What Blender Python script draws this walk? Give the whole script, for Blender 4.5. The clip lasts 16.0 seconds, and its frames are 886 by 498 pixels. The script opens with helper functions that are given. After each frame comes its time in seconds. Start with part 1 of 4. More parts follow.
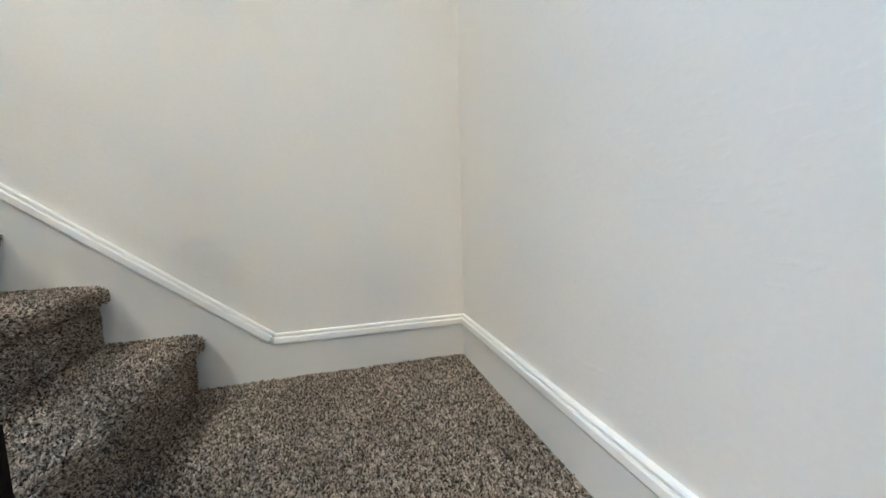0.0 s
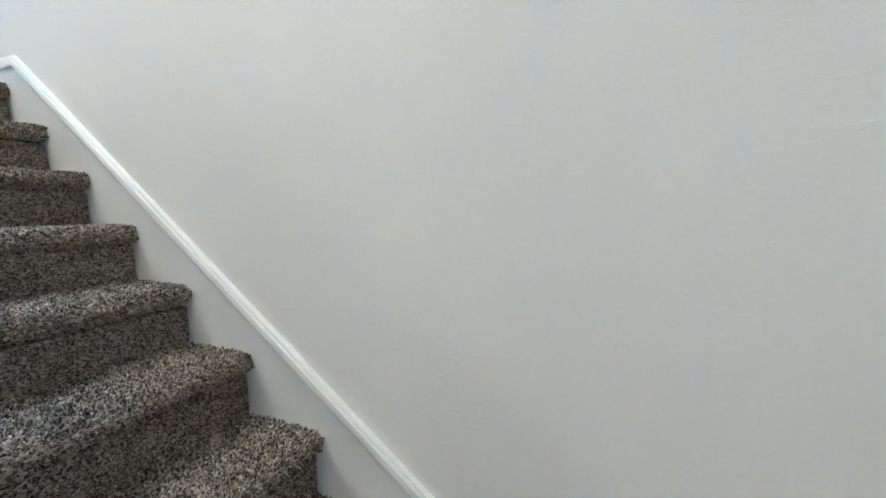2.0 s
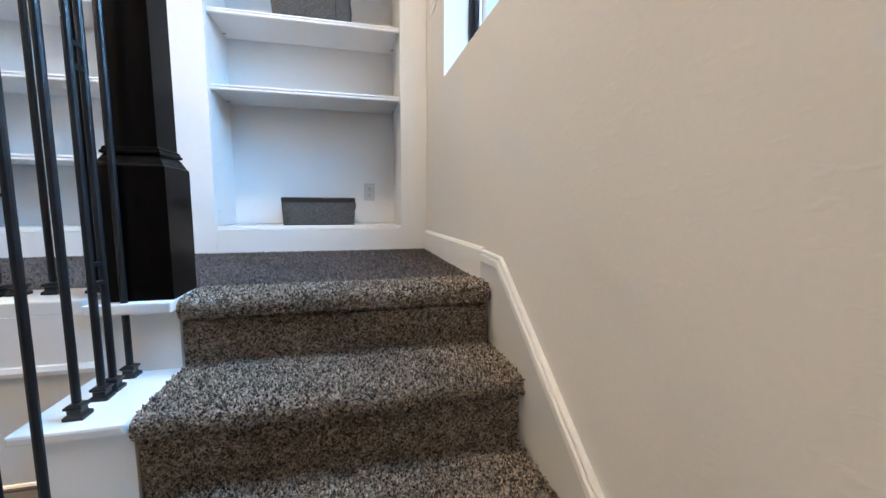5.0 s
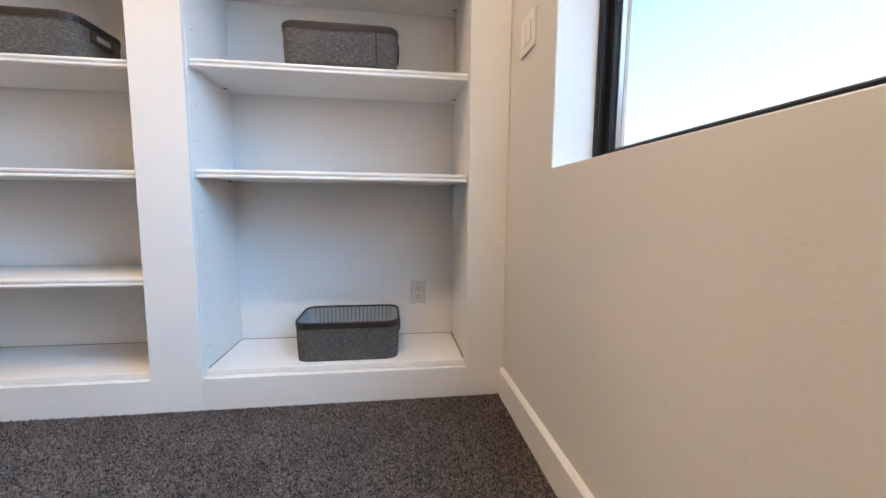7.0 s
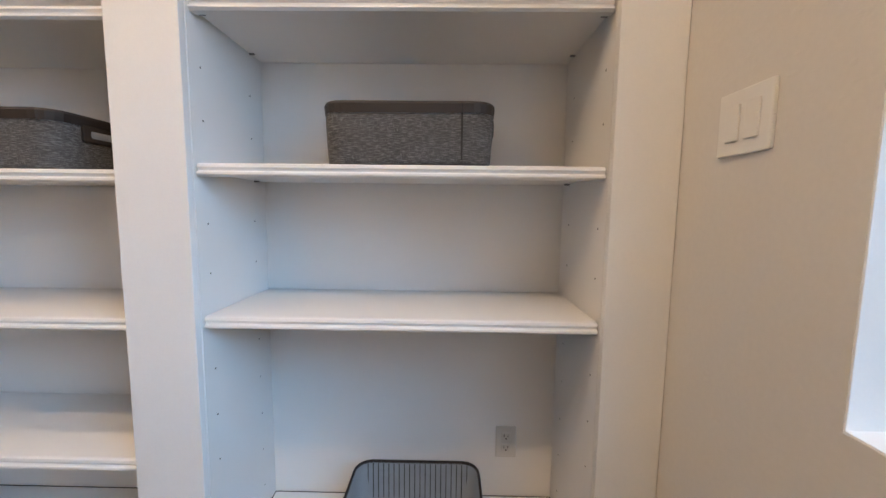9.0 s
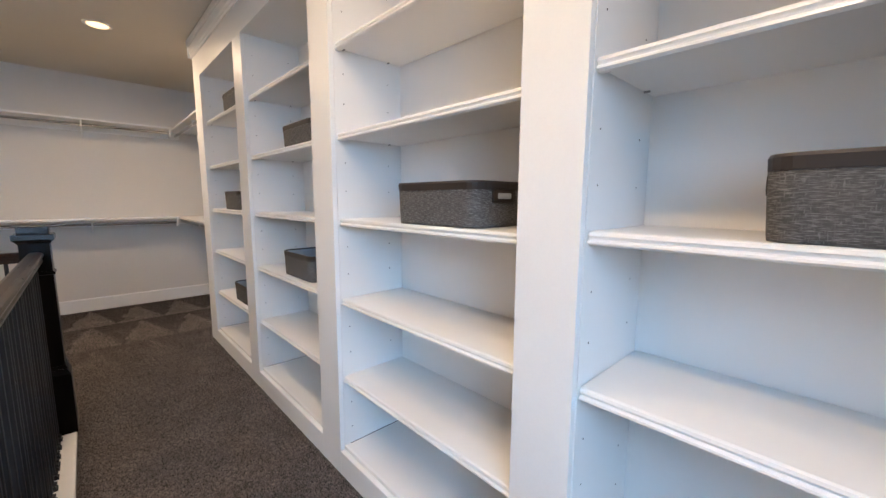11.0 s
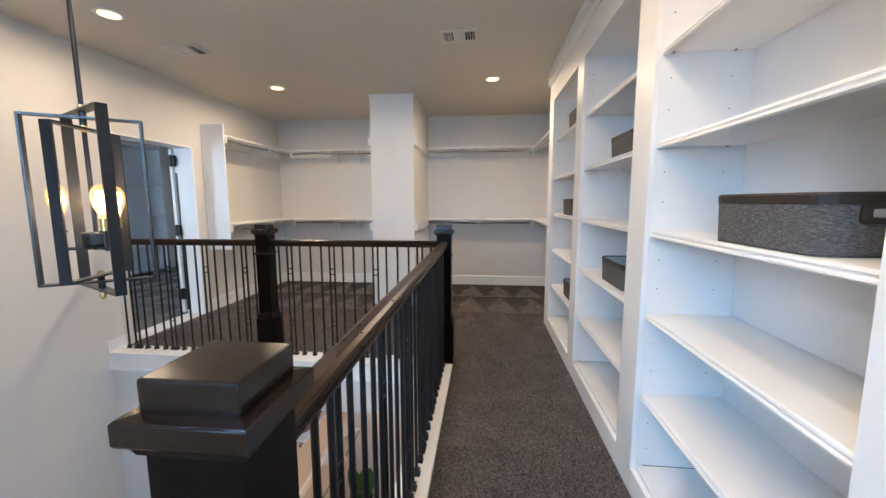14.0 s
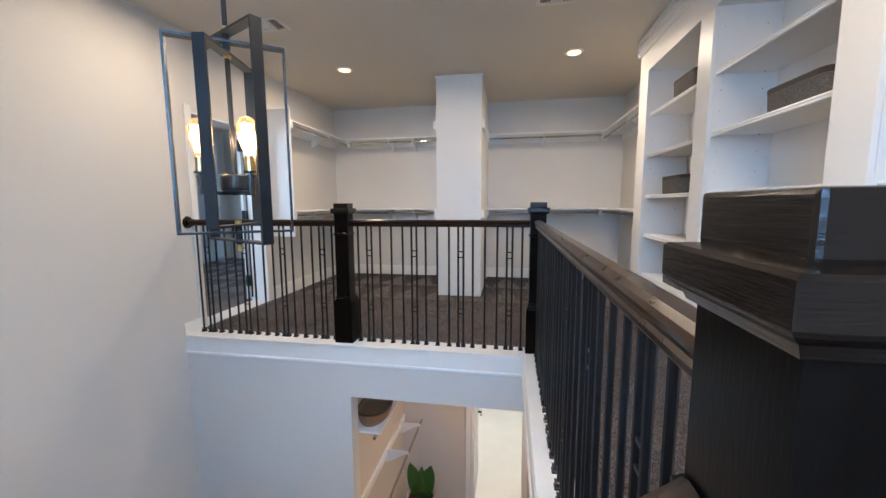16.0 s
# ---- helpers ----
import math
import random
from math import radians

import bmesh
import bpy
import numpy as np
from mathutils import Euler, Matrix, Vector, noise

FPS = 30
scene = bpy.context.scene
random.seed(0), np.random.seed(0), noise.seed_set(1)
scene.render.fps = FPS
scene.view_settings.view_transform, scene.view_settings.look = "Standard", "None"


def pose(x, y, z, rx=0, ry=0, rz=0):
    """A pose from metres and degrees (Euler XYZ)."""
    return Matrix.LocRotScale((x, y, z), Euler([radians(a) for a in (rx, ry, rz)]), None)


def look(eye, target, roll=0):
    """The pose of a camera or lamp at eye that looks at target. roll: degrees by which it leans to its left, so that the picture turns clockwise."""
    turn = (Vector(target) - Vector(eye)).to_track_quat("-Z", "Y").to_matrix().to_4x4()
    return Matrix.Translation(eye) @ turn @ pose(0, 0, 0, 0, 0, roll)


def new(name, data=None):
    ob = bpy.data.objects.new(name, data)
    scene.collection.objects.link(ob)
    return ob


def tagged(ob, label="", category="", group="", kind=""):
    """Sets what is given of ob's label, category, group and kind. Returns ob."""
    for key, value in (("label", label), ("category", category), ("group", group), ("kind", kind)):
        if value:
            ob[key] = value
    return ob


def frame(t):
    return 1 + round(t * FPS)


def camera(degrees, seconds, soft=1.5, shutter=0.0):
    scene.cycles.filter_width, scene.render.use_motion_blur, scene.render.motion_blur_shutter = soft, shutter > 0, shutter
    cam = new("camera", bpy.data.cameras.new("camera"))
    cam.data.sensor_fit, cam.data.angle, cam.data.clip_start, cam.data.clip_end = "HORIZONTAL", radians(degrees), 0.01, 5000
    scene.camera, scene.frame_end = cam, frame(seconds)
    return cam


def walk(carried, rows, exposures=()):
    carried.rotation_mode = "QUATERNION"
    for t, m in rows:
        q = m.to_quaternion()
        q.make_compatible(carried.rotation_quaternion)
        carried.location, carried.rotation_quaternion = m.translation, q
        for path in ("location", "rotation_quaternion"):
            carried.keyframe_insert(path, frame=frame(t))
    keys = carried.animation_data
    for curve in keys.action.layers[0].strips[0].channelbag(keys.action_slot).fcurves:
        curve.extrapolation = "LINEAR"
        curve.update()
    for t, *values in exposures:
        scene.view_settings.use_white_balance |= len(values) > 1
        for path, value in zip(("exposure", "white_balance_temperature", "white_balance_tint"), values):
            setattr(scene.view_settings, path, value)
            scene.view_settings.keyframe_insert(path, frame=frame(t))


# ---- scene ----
cam = camera(98.7, 16.0)
PATH = [
    (0, (-1.501, -3.7, -1.157), (0.416, -4.231, -1.364), -1.7),
    (0.5, (-1.316, -3.694, -1.025), (0.672, -3.83, -1.197), -2.4),
    (1, (-1.125, -3.649, -0.862), (0.858, -3.436, -1.015), -2.3),
    (1.5, (-0.995, -3.58, -0.685), (0.966, -3.199, -0.791), -0.9),
    (2, (-0.819, -3.435, -0.549), (1.01, -2.653, -0.758), -1.1),
    (2.5, (-0.728, -3.199, -0.383), (0.758, -1.875, -0.579), -0.1),
    (3, (-0.544, -2.970, -0.286), (0.440, -1.240, -0.484), -0.6),
    (3.5, (-0.471, -2.786, -0.131), (0.055, -0.869, -0.348), -0.6),
    (4, (-0.497, -2.639, 0.027), (-0.003, -0.713, -0.19), -0.1),
    (4.5, (-0.461, -2.469, 0.072), (0.018, -0.538, -0.135), 0.0),
    (5, (-0.453, -2.296, 0.256), (0.018, -0.364, 0.037), 0.2),
    (5.2, (-0.473, -2.223, 0.276), (-0.003, -0.292, 0.059), 0.1),
    (7.3, (-0.438, -1.377, 0.807), (-0.183, 0.596, 0.599), 0.6),
    (7.5, (-0.416, -1.306, 0.825), (-0.161, 0.667, 0.619), 0.6),
    (8, (-0.39, -1.129, 0.977), (-0.175, 0.848, 0.759), 0.4),
    (8.2, (-0.433, -1.081, 1.023), (-0.209, 0.896, 0.814), 0.5),
    (10.3, (-0.625, -0.813, 1.339), (-1.618, 0.906, 1.094), 0.5),
    (10.5, (-0.676, -0.812, 1.351), (-1.811, 0.815, 1.097), 0.3),
    (11, (-0.737, -0.844, 1.348), (-2.184, 0.512, 1.092), 0.3),
    (11.5, (-0.748, -0.839, 1.362), (-2.415, 0.237, 1.108), 0.1),
    (12, (-0.731, -0.811, 1.37), (-2.554, -0.029, 1.116), -0.0),
    (12.5, (-0.69, -0.772, 1.374), (-2.612, -0.28, 1.125), -0.1),
    (13, (-0.649, -0.725, 1.373), (-2.621, -0.501, 1.129), -0.2),
    (13.5, (-0.613, -0.71, 1.374), (-2.598, -0.731, 1.131), -0.3),
    (14, (-0.577, -0.737, 1.39), (-2.551, -0.945, 1.141), -0.2),
    (14.5, (-0.593, -0.833, 1.376), (-2.553, -1.146, 1.134), -0.3),
    (15, (-0.614, -1.022, 1.33), (-2.571, -1.358, 1.093), -0.1),
    (15.5, (-0.638, -1.164, 1.265), (-2.595, -1.5, 1.029), -0.1),
    (16, (-0.719, -1.274, 1.187), (-2.675, -1.619, 0.951), -0.3),
]
EXPOSURES = [(0.0, 1.53, 4500, -4), (1.0, 1.53, 4320, -5), (2.0, 1.33, 4280, -5), (2.6, 1.23, 4320, -4), (3.5, 0.78, 4640, 0), (4.0, 0.71, 4970, 4), (5.0, 0.43, 5210, 5), (7.5, -0.11, 6080, 12), (8.2, -0.41, 6200, 13), (10.3, -0.1, 5940, 11), (12.0, 0.1, 5770, 10), (13.5, 0.25, 5580, 8), (15.0, 0.14, 5400, 6), (16.0, 0.17, 5270, 7)]
walk(cam, [(t, look(eye, target, roll)) for t, eye, target, roll in PATH], EXPOSURES)

WINDOW_W, RECESSED_W, BULB_W = 37.0, 25.0, 11.0
# ---- light ----
world = bpy.data.worlds.new("world")
scene.world = world
world.use_nodes = True
_n = world.node_tree.nodes
_sky = _n.new("ShaderNodeTexSky")
_sky.sky_type, _sky.sun_disc = "NISHITA", False
_sky.sun_elevation, _sky.sun_rotation = radians(38), radians(180)
_sky.dust_density, _sky.air_density = 4.5, 1.0
_n["Background"].inputs["Strength"].default_value = 0.15
world.node_tree.links.new(_sky.outputs["Color"], _n["Background"].inputs["Color"])

sun = new("sun", bpy.data.lights.new("sun", "SUN"))
sun.data.energy, sun.data.angle, sun.data.color = 5.0, radians(0.6), (1.0, 0.93, 0.84)
sun.matrix_world = look((-6, -34, 27), (0, 0, 0))


def area_lamp(name, eye, target, sx, sy, watts, colour, shape="RECTANGLE"):
    d = bpy.data.lights.new(name, "AREA")
    d.shape, d.size, d.size_y, d.energy, d.color = shape, sx, sy, watts, colour
    ob = new(name, d)
    ob.matrix_world = look(eye, target)
    return ob


# daylight through the stair window
window_light = area_lamp("window_daylight", (0.32, -1.40, 1.78), (-2.6, -2.0, -0.6), 1.1, 1.2, WINDOW_W, (0.38, 0.68, 1.0))
window_light.data.spread = radians(142)
WARM = (1.0, 0.70, 0.42)
# the last position is unseen, a fill added for the treads and near shelves
RECESSED = [(-5.09, -3.198), (-5.046, -0.646), (-3.245, -3.435), (-1.95, -0.646), (-0.85, -1.20)]
POWER = [1.0, 1.0, 0.65, 0.62, 1.08]
SPREAD = [174, 174, 174, 174, 174]
for (lx, ly), power, spread in zip(RECESSED, POWER, SPREAD):
    lamp = area_lamp("recessed_lamp", (lx, ly, 2.715), (lx, ly, 0), 0.11, 0.11, RECESSED_W * power, WARM, "DISK")
    lamp.data.spread = radians(spread)


# ---- materials ----
def mat(name, colour, rough=0.5, metal=0.0, spots=None, scale=6.0, amount=0.12, fine=0.0, fine_scale=180.0,
        bump=0.0, bump_scale=60.0, depth=0.002, coat=0.0, stretch=(1, 1, 1), gloss_var=0.06, spec=0.5):
    m = bpy.data.materials.new(name)
    m.use_nodes = True
    nt = m.node_tree
    b = nt.nodes["Principled BSDF"]
    b.inputs["Roughness"].default_value = rough
    b.inputs["Metallic"].default_value = metal
    b.inputs["Coat Weight"].default_value = coat
    b.inputs["Specular IOR Level"].default_value = spec
    tc = nt.nodes.new("ShaderNodeTexCoord")
    mp = nt.nodes.new("ShaderNodeMapping")
    mp.inputs["Scale"].default_value = stretch
    nt.links.new(tc.outputs["Object"], mp.inputs["Vector"])
    n1 = nt.nodes.new("ShaderNodeTexNoise")
    n1.inputs["Scale"].default_value, n1.inputs["Detail"].default_value = scale, 5
    nt.links.new(mp.outputs["Vector"], n1.inputs["Vector"])
    n2 = nt.nodes.new("ShaderNodeTexNoise")
    n2.inputs["Scale"].default_value, n2.inputs["Detail"].default_value = fine_scale, 3
    nt.links.new(mp.outputs["Vector"], n2.inputs["Vector"])
    r1 = nt.nodes.new("ShaderNodeMapRange")
    r1.inputs["From Min"].default_value, r1.inputs["From Max"].default_value = 0.3, 0.7
    r1.inputs["To Min"].default_value, r1.inputs["To Max"].default_value = 1 - amount, 1 + amount * 0.6
    nt.links.new(n1.outputs["Fac"], r1.inputs["Value"])
    r2 = nt.nodes.new("ShaderNodeMapRange")
    r2.inputs["From Min"].default_value, r2.inputs["From Max"].default_value = 0.3, 0.7
    r2.inputs["To Min"].default_value, r2.inputs["To Max"].default_value = 1 - fine, 1 + fine
    nt.links.new(n2.outputs["Fac"], r2.inputs["Value"])
    mul = nt.nodes.new("ShaderNodeMath")
    mul.operation = "MULTIPLY"
    nt.links.new(r1.outputs["Result"], mul.inputs[0])
    nt.links.new(r2.outputs["Result"], mul.inputs[1])
    base = nt.nodes.new("ShaderNodeMix")
    base.data_type = "RGBA"
    base.inputs["A"].default_value = (*colour, 1)
    base.inputs["B"].default_value = (*(spots or colour), 1)
    nt.links.new(n1.outputs["Fac"], base.inputs["Factor"])
    vm = nt.nodes.new("ShaderNodeVectorMath")
    vm.operation = "SCALE"
    nt.links.new(base.outputs["Result"], vm.inputs[0])
    nt.links.new(mul.outputs["Value"], vm.inputs["Scale"])
    nt.links.new(vm.outputs["Vector"], b.inputs["Base Color"])
    rr = nt.nodes.new("ShaderNodeMapRange")
    rr.inputs["To Min"].default_value, rr.inputs["To Max"].default_value = max(0.02, rough - gloss_var), min(1, rough + gloss_var)
    nt.links.new(n1.outputs["Fac"], rr.inputs["Value"])
    nt.links.new(rr.outputs["Result"], b.inputs["Roughness"])
    if bump:
        n3 = nt.nodes.new("ShaderNodeTexNoise")
        n3.inputs["Scale"].default_value, n3.inputs["Detail"].default_value = bump_scale, 4
        nt.links.new(mp.outputs["Vector"], n3.inputs["Vector"])
        bp = nt.nodes.new("ShaderNodeBump")
        bp.inputs["Strength"].default_value, bp.inputs["Distance"].default_value = bump, depth
        nt.links.new(n3.outputs["Fac"], bp.inputs["Height"])
        nt.links.new(bp.outputs["Normal"], b.inputs["Normal"])
    return m


def wall_paint(name, colour):
    """Eggshell paint over a knocked-down plaster texture: flat islands with soft edges."""
    m = mat(name, colour, 0.55, scale=1.3, amount=0.03, fine=0.015, fine_scale=90)
    nt = m.node_tree
    b = nt.nodes["Principled BSDF"]
    tc = nt.nodes["Texture Coordinate"]
    n = nt.nodes.new("ShaderNodeTexNoise")
    n.inputs["Scale"].default_value, n.inputs["Detail"].default_value, n.inputs["Roughness"].default_value = 42, 3, 0.5
    flat = nt.nodes.new("ShaderNodeMapping")
    flat.inputs["Scale"].default_value = (0.5, 0.5, 1.25)
    nt.links.new(tc.outputs["Object"], flat.inputs["Vector"])
    nt.links.new(flat.outputs["Vector"], n.inputs["Vector"])
    r = nt.nodes.new("ShaderNodeMapRange")
    r.interpolation_type = "SMOOTHSTEP"
    r.inputs["From Min"].default_value, r.inputs["From Max"].default_value = 0.56, 0.74
    nt.links.new(n.outputs["Fac"], r.inputs["Value"])
    bp = nt.nodes.new("ShaderNodeBump")
    bp.inputs["Strength"].default_value, bp.inputs["Distance"].default_value = 0.17, 0.002
    nt.links.new(r.outputs["Result"], bp.inputs["Height"])
    nt.links.new(bp.outputs["Normal"], b.inputs["Normal"])
    return m


def carpet(name, dark, light, marks=False):
    """Cut pile: speckled tufts; the pile lies in swept wedges near the far wall when marks is set."""
    m = bpy.data.materials.new(name)
    m.use_nodes = True
    nt = m.node_tree
    b = nt.nodes["Principled BSDF"]
    b.inputs["Roughness"].default_value = 0.95
    b.inputs["Specular IOR Level"].default_value = 0.12
    b.inputs["Sheen Weight"].default_value = 0.12
    tc = nt.nodes.new("ShaderNodeTexCoord")
    v = nt.nodes.new("ShaderNodeTexVoronoi")
    v.inputs["Scale"].default_value = 190
    n = nt.nodes.new("ShaderNodeTexNoise")
    n.inputs["Scale"].default_value, n.inputs["Detail"].default_value = 5.5, 5
    f = nt.nodes.new("ShaderNodeTexNoise")
    f.inputs["Scale"].default_value, f.inputs["Detail"].default_value = 120, 4
    for x in (v, n, f):
        nt.links.new(tc.outputs["Object"], x.inputs["Vector"])
    sep = nt.nodes.new("ShaderNodeSeparateColor")
    nt.links.new(v.outputs["Color"], sep.inputs["Color"])
    isl = nt.nodes.new("ShaderNodeNewGeometry")
    mix1 = nt.nodes.new("ShaderNodeMix")
    mix1.inputs["Factor"].default_value = 0.5
    nt.links.new(sep.outputs["Red"], mix1.inputs["A"])
    nt.links.new(isl.outputs["Random Per Island"], mix1.inputs["B"])
    ramp = nt.nodes.new("ShaderNodeValToRGB")
    ramp.color_ramp.elements[0].position, ramp.color_ramp.elements[0].color = 0.3, (*dark, 1)
    ramp.color_ramp.elements[1].position, ramp.color_ramp.elements[1].color = 0.85, (*light, 1)
    nt.links.new(mix1.outputs["Result"], ramp.inputs["Fac"])
    big = nt.nodes.new("ShaderNodeMapRange")
    big.inputs["From Min"].default_value, big.inputs["From Max"].default_value = 0.32, 0.68
    big.inputs["To Min"].default_value, big.inputs["To Max"].default_value = 0.82, 1.2
    nt.links.new(n.outputs["Fac"], big.inputs["Value"])
    vm = nt.nodes.new("ShaderNodeVectorMath")
    vm.operation = "SCALE"
    nt.links.new(ramp.outputs["Color"], vm.inputs[0])
    cl = nt.nodes.new("ShaderNodeTexNoise")
    cl.inputs["Scale"].default_value, cl.inputs["Detail"].default_value = 48, 2
    nt.links.new(tc.outputs["Object"], cl.inputs["Vector"])
    cr = nt.nodes.new("ShaderNodeMapRange")
    cr.inputs["From Min"].default_value, cr.inputs["From Max"].default_value = 0.32, 0.68
    cr.inputs["To Min"].default_value, cr.inputs["To Max"].default_value = 0.72, 1.28
    nt.links.new(cl.outputs["Fac"], cr.inputs["Value"])
    both = nt.nodes.new("ShaderNodeMath")
    both.operation = "MULTIPLY"
    nt.links.new(big.outputs["Result"], both.inputs[0])
    nt.links.new(cr.outputs["Result"], both.inputs[1])
    fac = both.outputs["Value"]
    if marks:
        # swept wedges: teeth along y, one row of strokes per 0.8 m of x
        s = nt.nodes.new("ShaderNodeSeparateXYZ")
        nt.links.new(tc.outputs["Object"], s.inputs["Vector"])

        def math_node(op, a, bb):
            k = nt.nodes.new("ShaderNodeMath")
            k.operation = op
            for i, q in enumerate((a, bb)):
                if isinstance(q, (int, float)):
                    k.inputs[i].default_value = q
                else:
                    nt.links.new(q, k.inputs[i])
            return k.outputs["Value"]
        wob = math_node("MULTIPLY", n.outputs["Fac"], 0.12)
        xx = math_node("ADD", math_node("ADD", s.outputs["X"], 6.79), wob)
        row = math_node("FRACT", math_node("MULTIPLY", xx, 1.25), 0.0)
        tooth = math_node("PINGPONG", math_node("ADD", s.outputs["Y"], wob), 0.21)
        tooth = math_node("MULTIPLY", tooth, 4.76)
        stroke = math_node("SUBTRACT", row, tooth)
        sm = nt.nodes.new("ShaderNodeMapRange")
        sm.interpolation_type = "SMOOTHSTEP"
        sm.inputs["From Min"].default_value, sm.inputs["From Max"].default_value = -0.06, 0.1
        sm.inputs["To Min"].default_value, sm.inputs["To Max"].default_value = 0.6, 1.9
        nt.links.new(stroke, sm.inputs["Value"])
        fade = nt.nodes.new("ShaderNodeMapRange")
        fade.inputs["From Min"].default_value, fade.inputs["From Max"].default_value = 0.7, 2.3
        fade.inputs["To Min"].default_value, fade.inputs["To Max"].default_value = 1.0, 0.0
        nt.links.new(xx, fade.inputs["Value"])
        mm = nt.nodes.new("ShaderNodeMix")
        mm.inputs["A"].default_value = 1.0
        nt.links.new(fade.outputs["Result"], mm.inputs["Factor"])
        nt.links.new(sm.outputs["Result"], mm.inputs["B"])
        fac = math_node("MULTIPLY", fac, mm.outputs["Result"])
    nt.links.new(fac, vm.inputs["Scale"])
    nt.links.new(vm.outputs["Vector"], b.inputs["Base Color"])
    bp = nt.nodes.new("ShaderNodeBump")
    bp.inputs["Strength"].default_value, bp.inputs["Distance"].default_value = 0.9, 0.006
    nt.links.new(f.outputs["Fac"], bp.inputs["Height"])
    nt.links.new(bp.outputs["Normal"], b.inputs["Normal"])
    return m


def emitter(name, colour, strength):
    m = bpy.data.materials.new(name)
    m.use_nodes = True
    b = m.node_tree.nodes["Principled BSDF"]
    b.inputs["Base Color"].default_value = (*colour, 1)
    b.inputs["Emission Color"].default_value = (*colour, 1)
    b.inputs["Emission Strength"].default_value = strength
    return m


def glass(name, tint=(1, 1, 1), rough=0.0, ior=1.45):
    m = bpy.data.materials.new(name)
    m.use_nodes = True
    b = m.node_tree.nodes["Principled BSDF"]
    b.inputs["Base Color"].default_value = (*tint, 1)
    b.inputs["Roughness"].default_value = rough
    b.inputs["Transmission Weight"].default_value = 1.0
    b.inputs["IOR"].default_value = ior
    return m


def woven(name):
    """Heathered basket cloth: pale weft threads over dark warp."""
    m = mat(name, (0.05, 0.048, 0.047), 0.9, spots=(0.075, 0.073, 0.072), scale=14, amount=0.1)
    nt = m.node_tree
    b = nt.nodes["Principled BSDF"]
    tc = nt.nodes["Texture Coordinate"]
    outs = []
    for st in ((60, 60, 560), (420, 420, 90)):
        mp = nt.nodes.new("ShaderNodeMapping")
        mp.inputs["Scale"].default_value = st
        nt.links.new(tc.outputs["Object"], mp.inputs["Vector"])
        n = nt.nodes.new("ShaderNodeTexNoise")
        n.inputs["Scale"].default_value, n.inputs["Detail"].default_value = 1.0, 2
        nt.links.new(mp.outputs["Vector"], n.inputs["Vector"])
        r = nt.nodes.new("ShaderNodeMapRange")
        r.inputs["From Min"].default_value, r.inputs["From Max"].default_value = (0.47, 0.70) if st[2] > 300 else (0.56, 0.80)
        nt.links.new(n.outputs["Fac"], r.inputs["Value"])
        outs.append(r.outputs["Result"])
    mx = nt.nodes.new("ShaderNodeMath")
    mx.operation = "MAXIMUM"
    nt.links.new(outs[0], mx.inputs[0])
    nt.links.new(outs[1], mx.inputs[1])
    mix = nt.nodes.new("ShaderNodeMix")
    mix.data_type = "RGBA"
    old = b.inputs["Base Color"].links[0].from_socket
    nt.links.new(mx.outputs["Value"], mix.inputs["Factor"])
    nt.links.new(old, mix.inputs["A"])
    mix.inputs["B"].default_value = (0.19, 0.185, 0.183, 1)
    nt.links.new(mix.outputs["Result"], b.inputs["Base Color"])
    bp = nt.nodes.new("ShaderNodeBump")
    bp.inputs["Strength"].default_value, bp.inputs["Distance"].default_value = 0.5, 0.001
    nt.links.new(mx.outputs["Value"], bp.inputs["Height"])
    nt.links.new(bp.outputs["Normal"], b.inputs["Normal"])
    return m


M_WALL = wall_paint("wall_paint", (0.68, 0.655, 0.62))
M_CEIL = wall_paint("ceiling_paint", (0.64, 0.585, 0.50))
M_TAN = wall_paint("tan_paint", (0.62, 0.56, 0.49))
M_WHITE = mat("white_enamel", (0.80, 0.795, 0.78), 0.38, scale=2.5, amount=0.025, fine=0.01, bump=0.05, bump_scale=240, depth=0.0006)
M_SKIRT = mat("skirt_enamel", (0.67, 0.655, 0.63), 0.45, scale=2.0, amount=0.03, bump=0.04, bump_scale=160, depth=0.0006)
M_TRIM = mat("trim_enamel", (0.82, 0.81, 0.79), 0.33, scale=3.0, amount=0.03, bump=0.05, bump_scale=200, depth=0.0006)
M_SHELF = mat("shelf_enamel", (0.78, 0.77, 0.755), 0.32, scale=2.2, amount=0.03, bump=0.06, bump_scale=260, depth=0.0005)
M_ESPRESSO = mat("espresso_wood", (0.014, 0.0075, 0.005), 0.2, spots=(0.003, 0.0018, 0.0014), scale=40, amount=0.5, bump=0.4, bump_scale=50,
                 depth=0.0016, stretch=(0.5, 0.5, 7), spec=0.35)
M_NEWEL = mat("espresso_newel", (0.0018, 0.0012, 0.001), 0.3, spots=(0.0035, 0.0022, 0.0018), scale=8, amount=0.3, bump=0.12, bump_scale=30,
              depth=0.002, stretch=(9, 9, 1.1), spec=0.1)
M_RAIL = mat("espresso_handrail", (0.016, 0.008, 0.005), 0.28, spots=(0.028, 0.014, 0.008), scale=9, amount=0.3, stretch=(3, 3, 9), gloss_var=0.02, spec=0.2)
M_IRON = mat("black_iron", (0.008, 0.0095, 0.0125), 0.33, metal=0.1, scale=40, amount=0.2, bump=0.05, bump_scale=300, depth=0.0004, spec=0.45)
M_FRAME = mat("black_window_frame", (0.013, 0.014, 0.017), 0.4, scale=12, amount=0.15, spec=0.2)
M_CHROME = mat("chrome", (0.55, 0.54, 0.53), 0.09, metal=1.0, scale=30, amount=0.04)
M_BRASS = mat("aged_brass", (0.62, 0.45, 0.2), 0.32, metal=1.0, scale=40, amount=0.15)
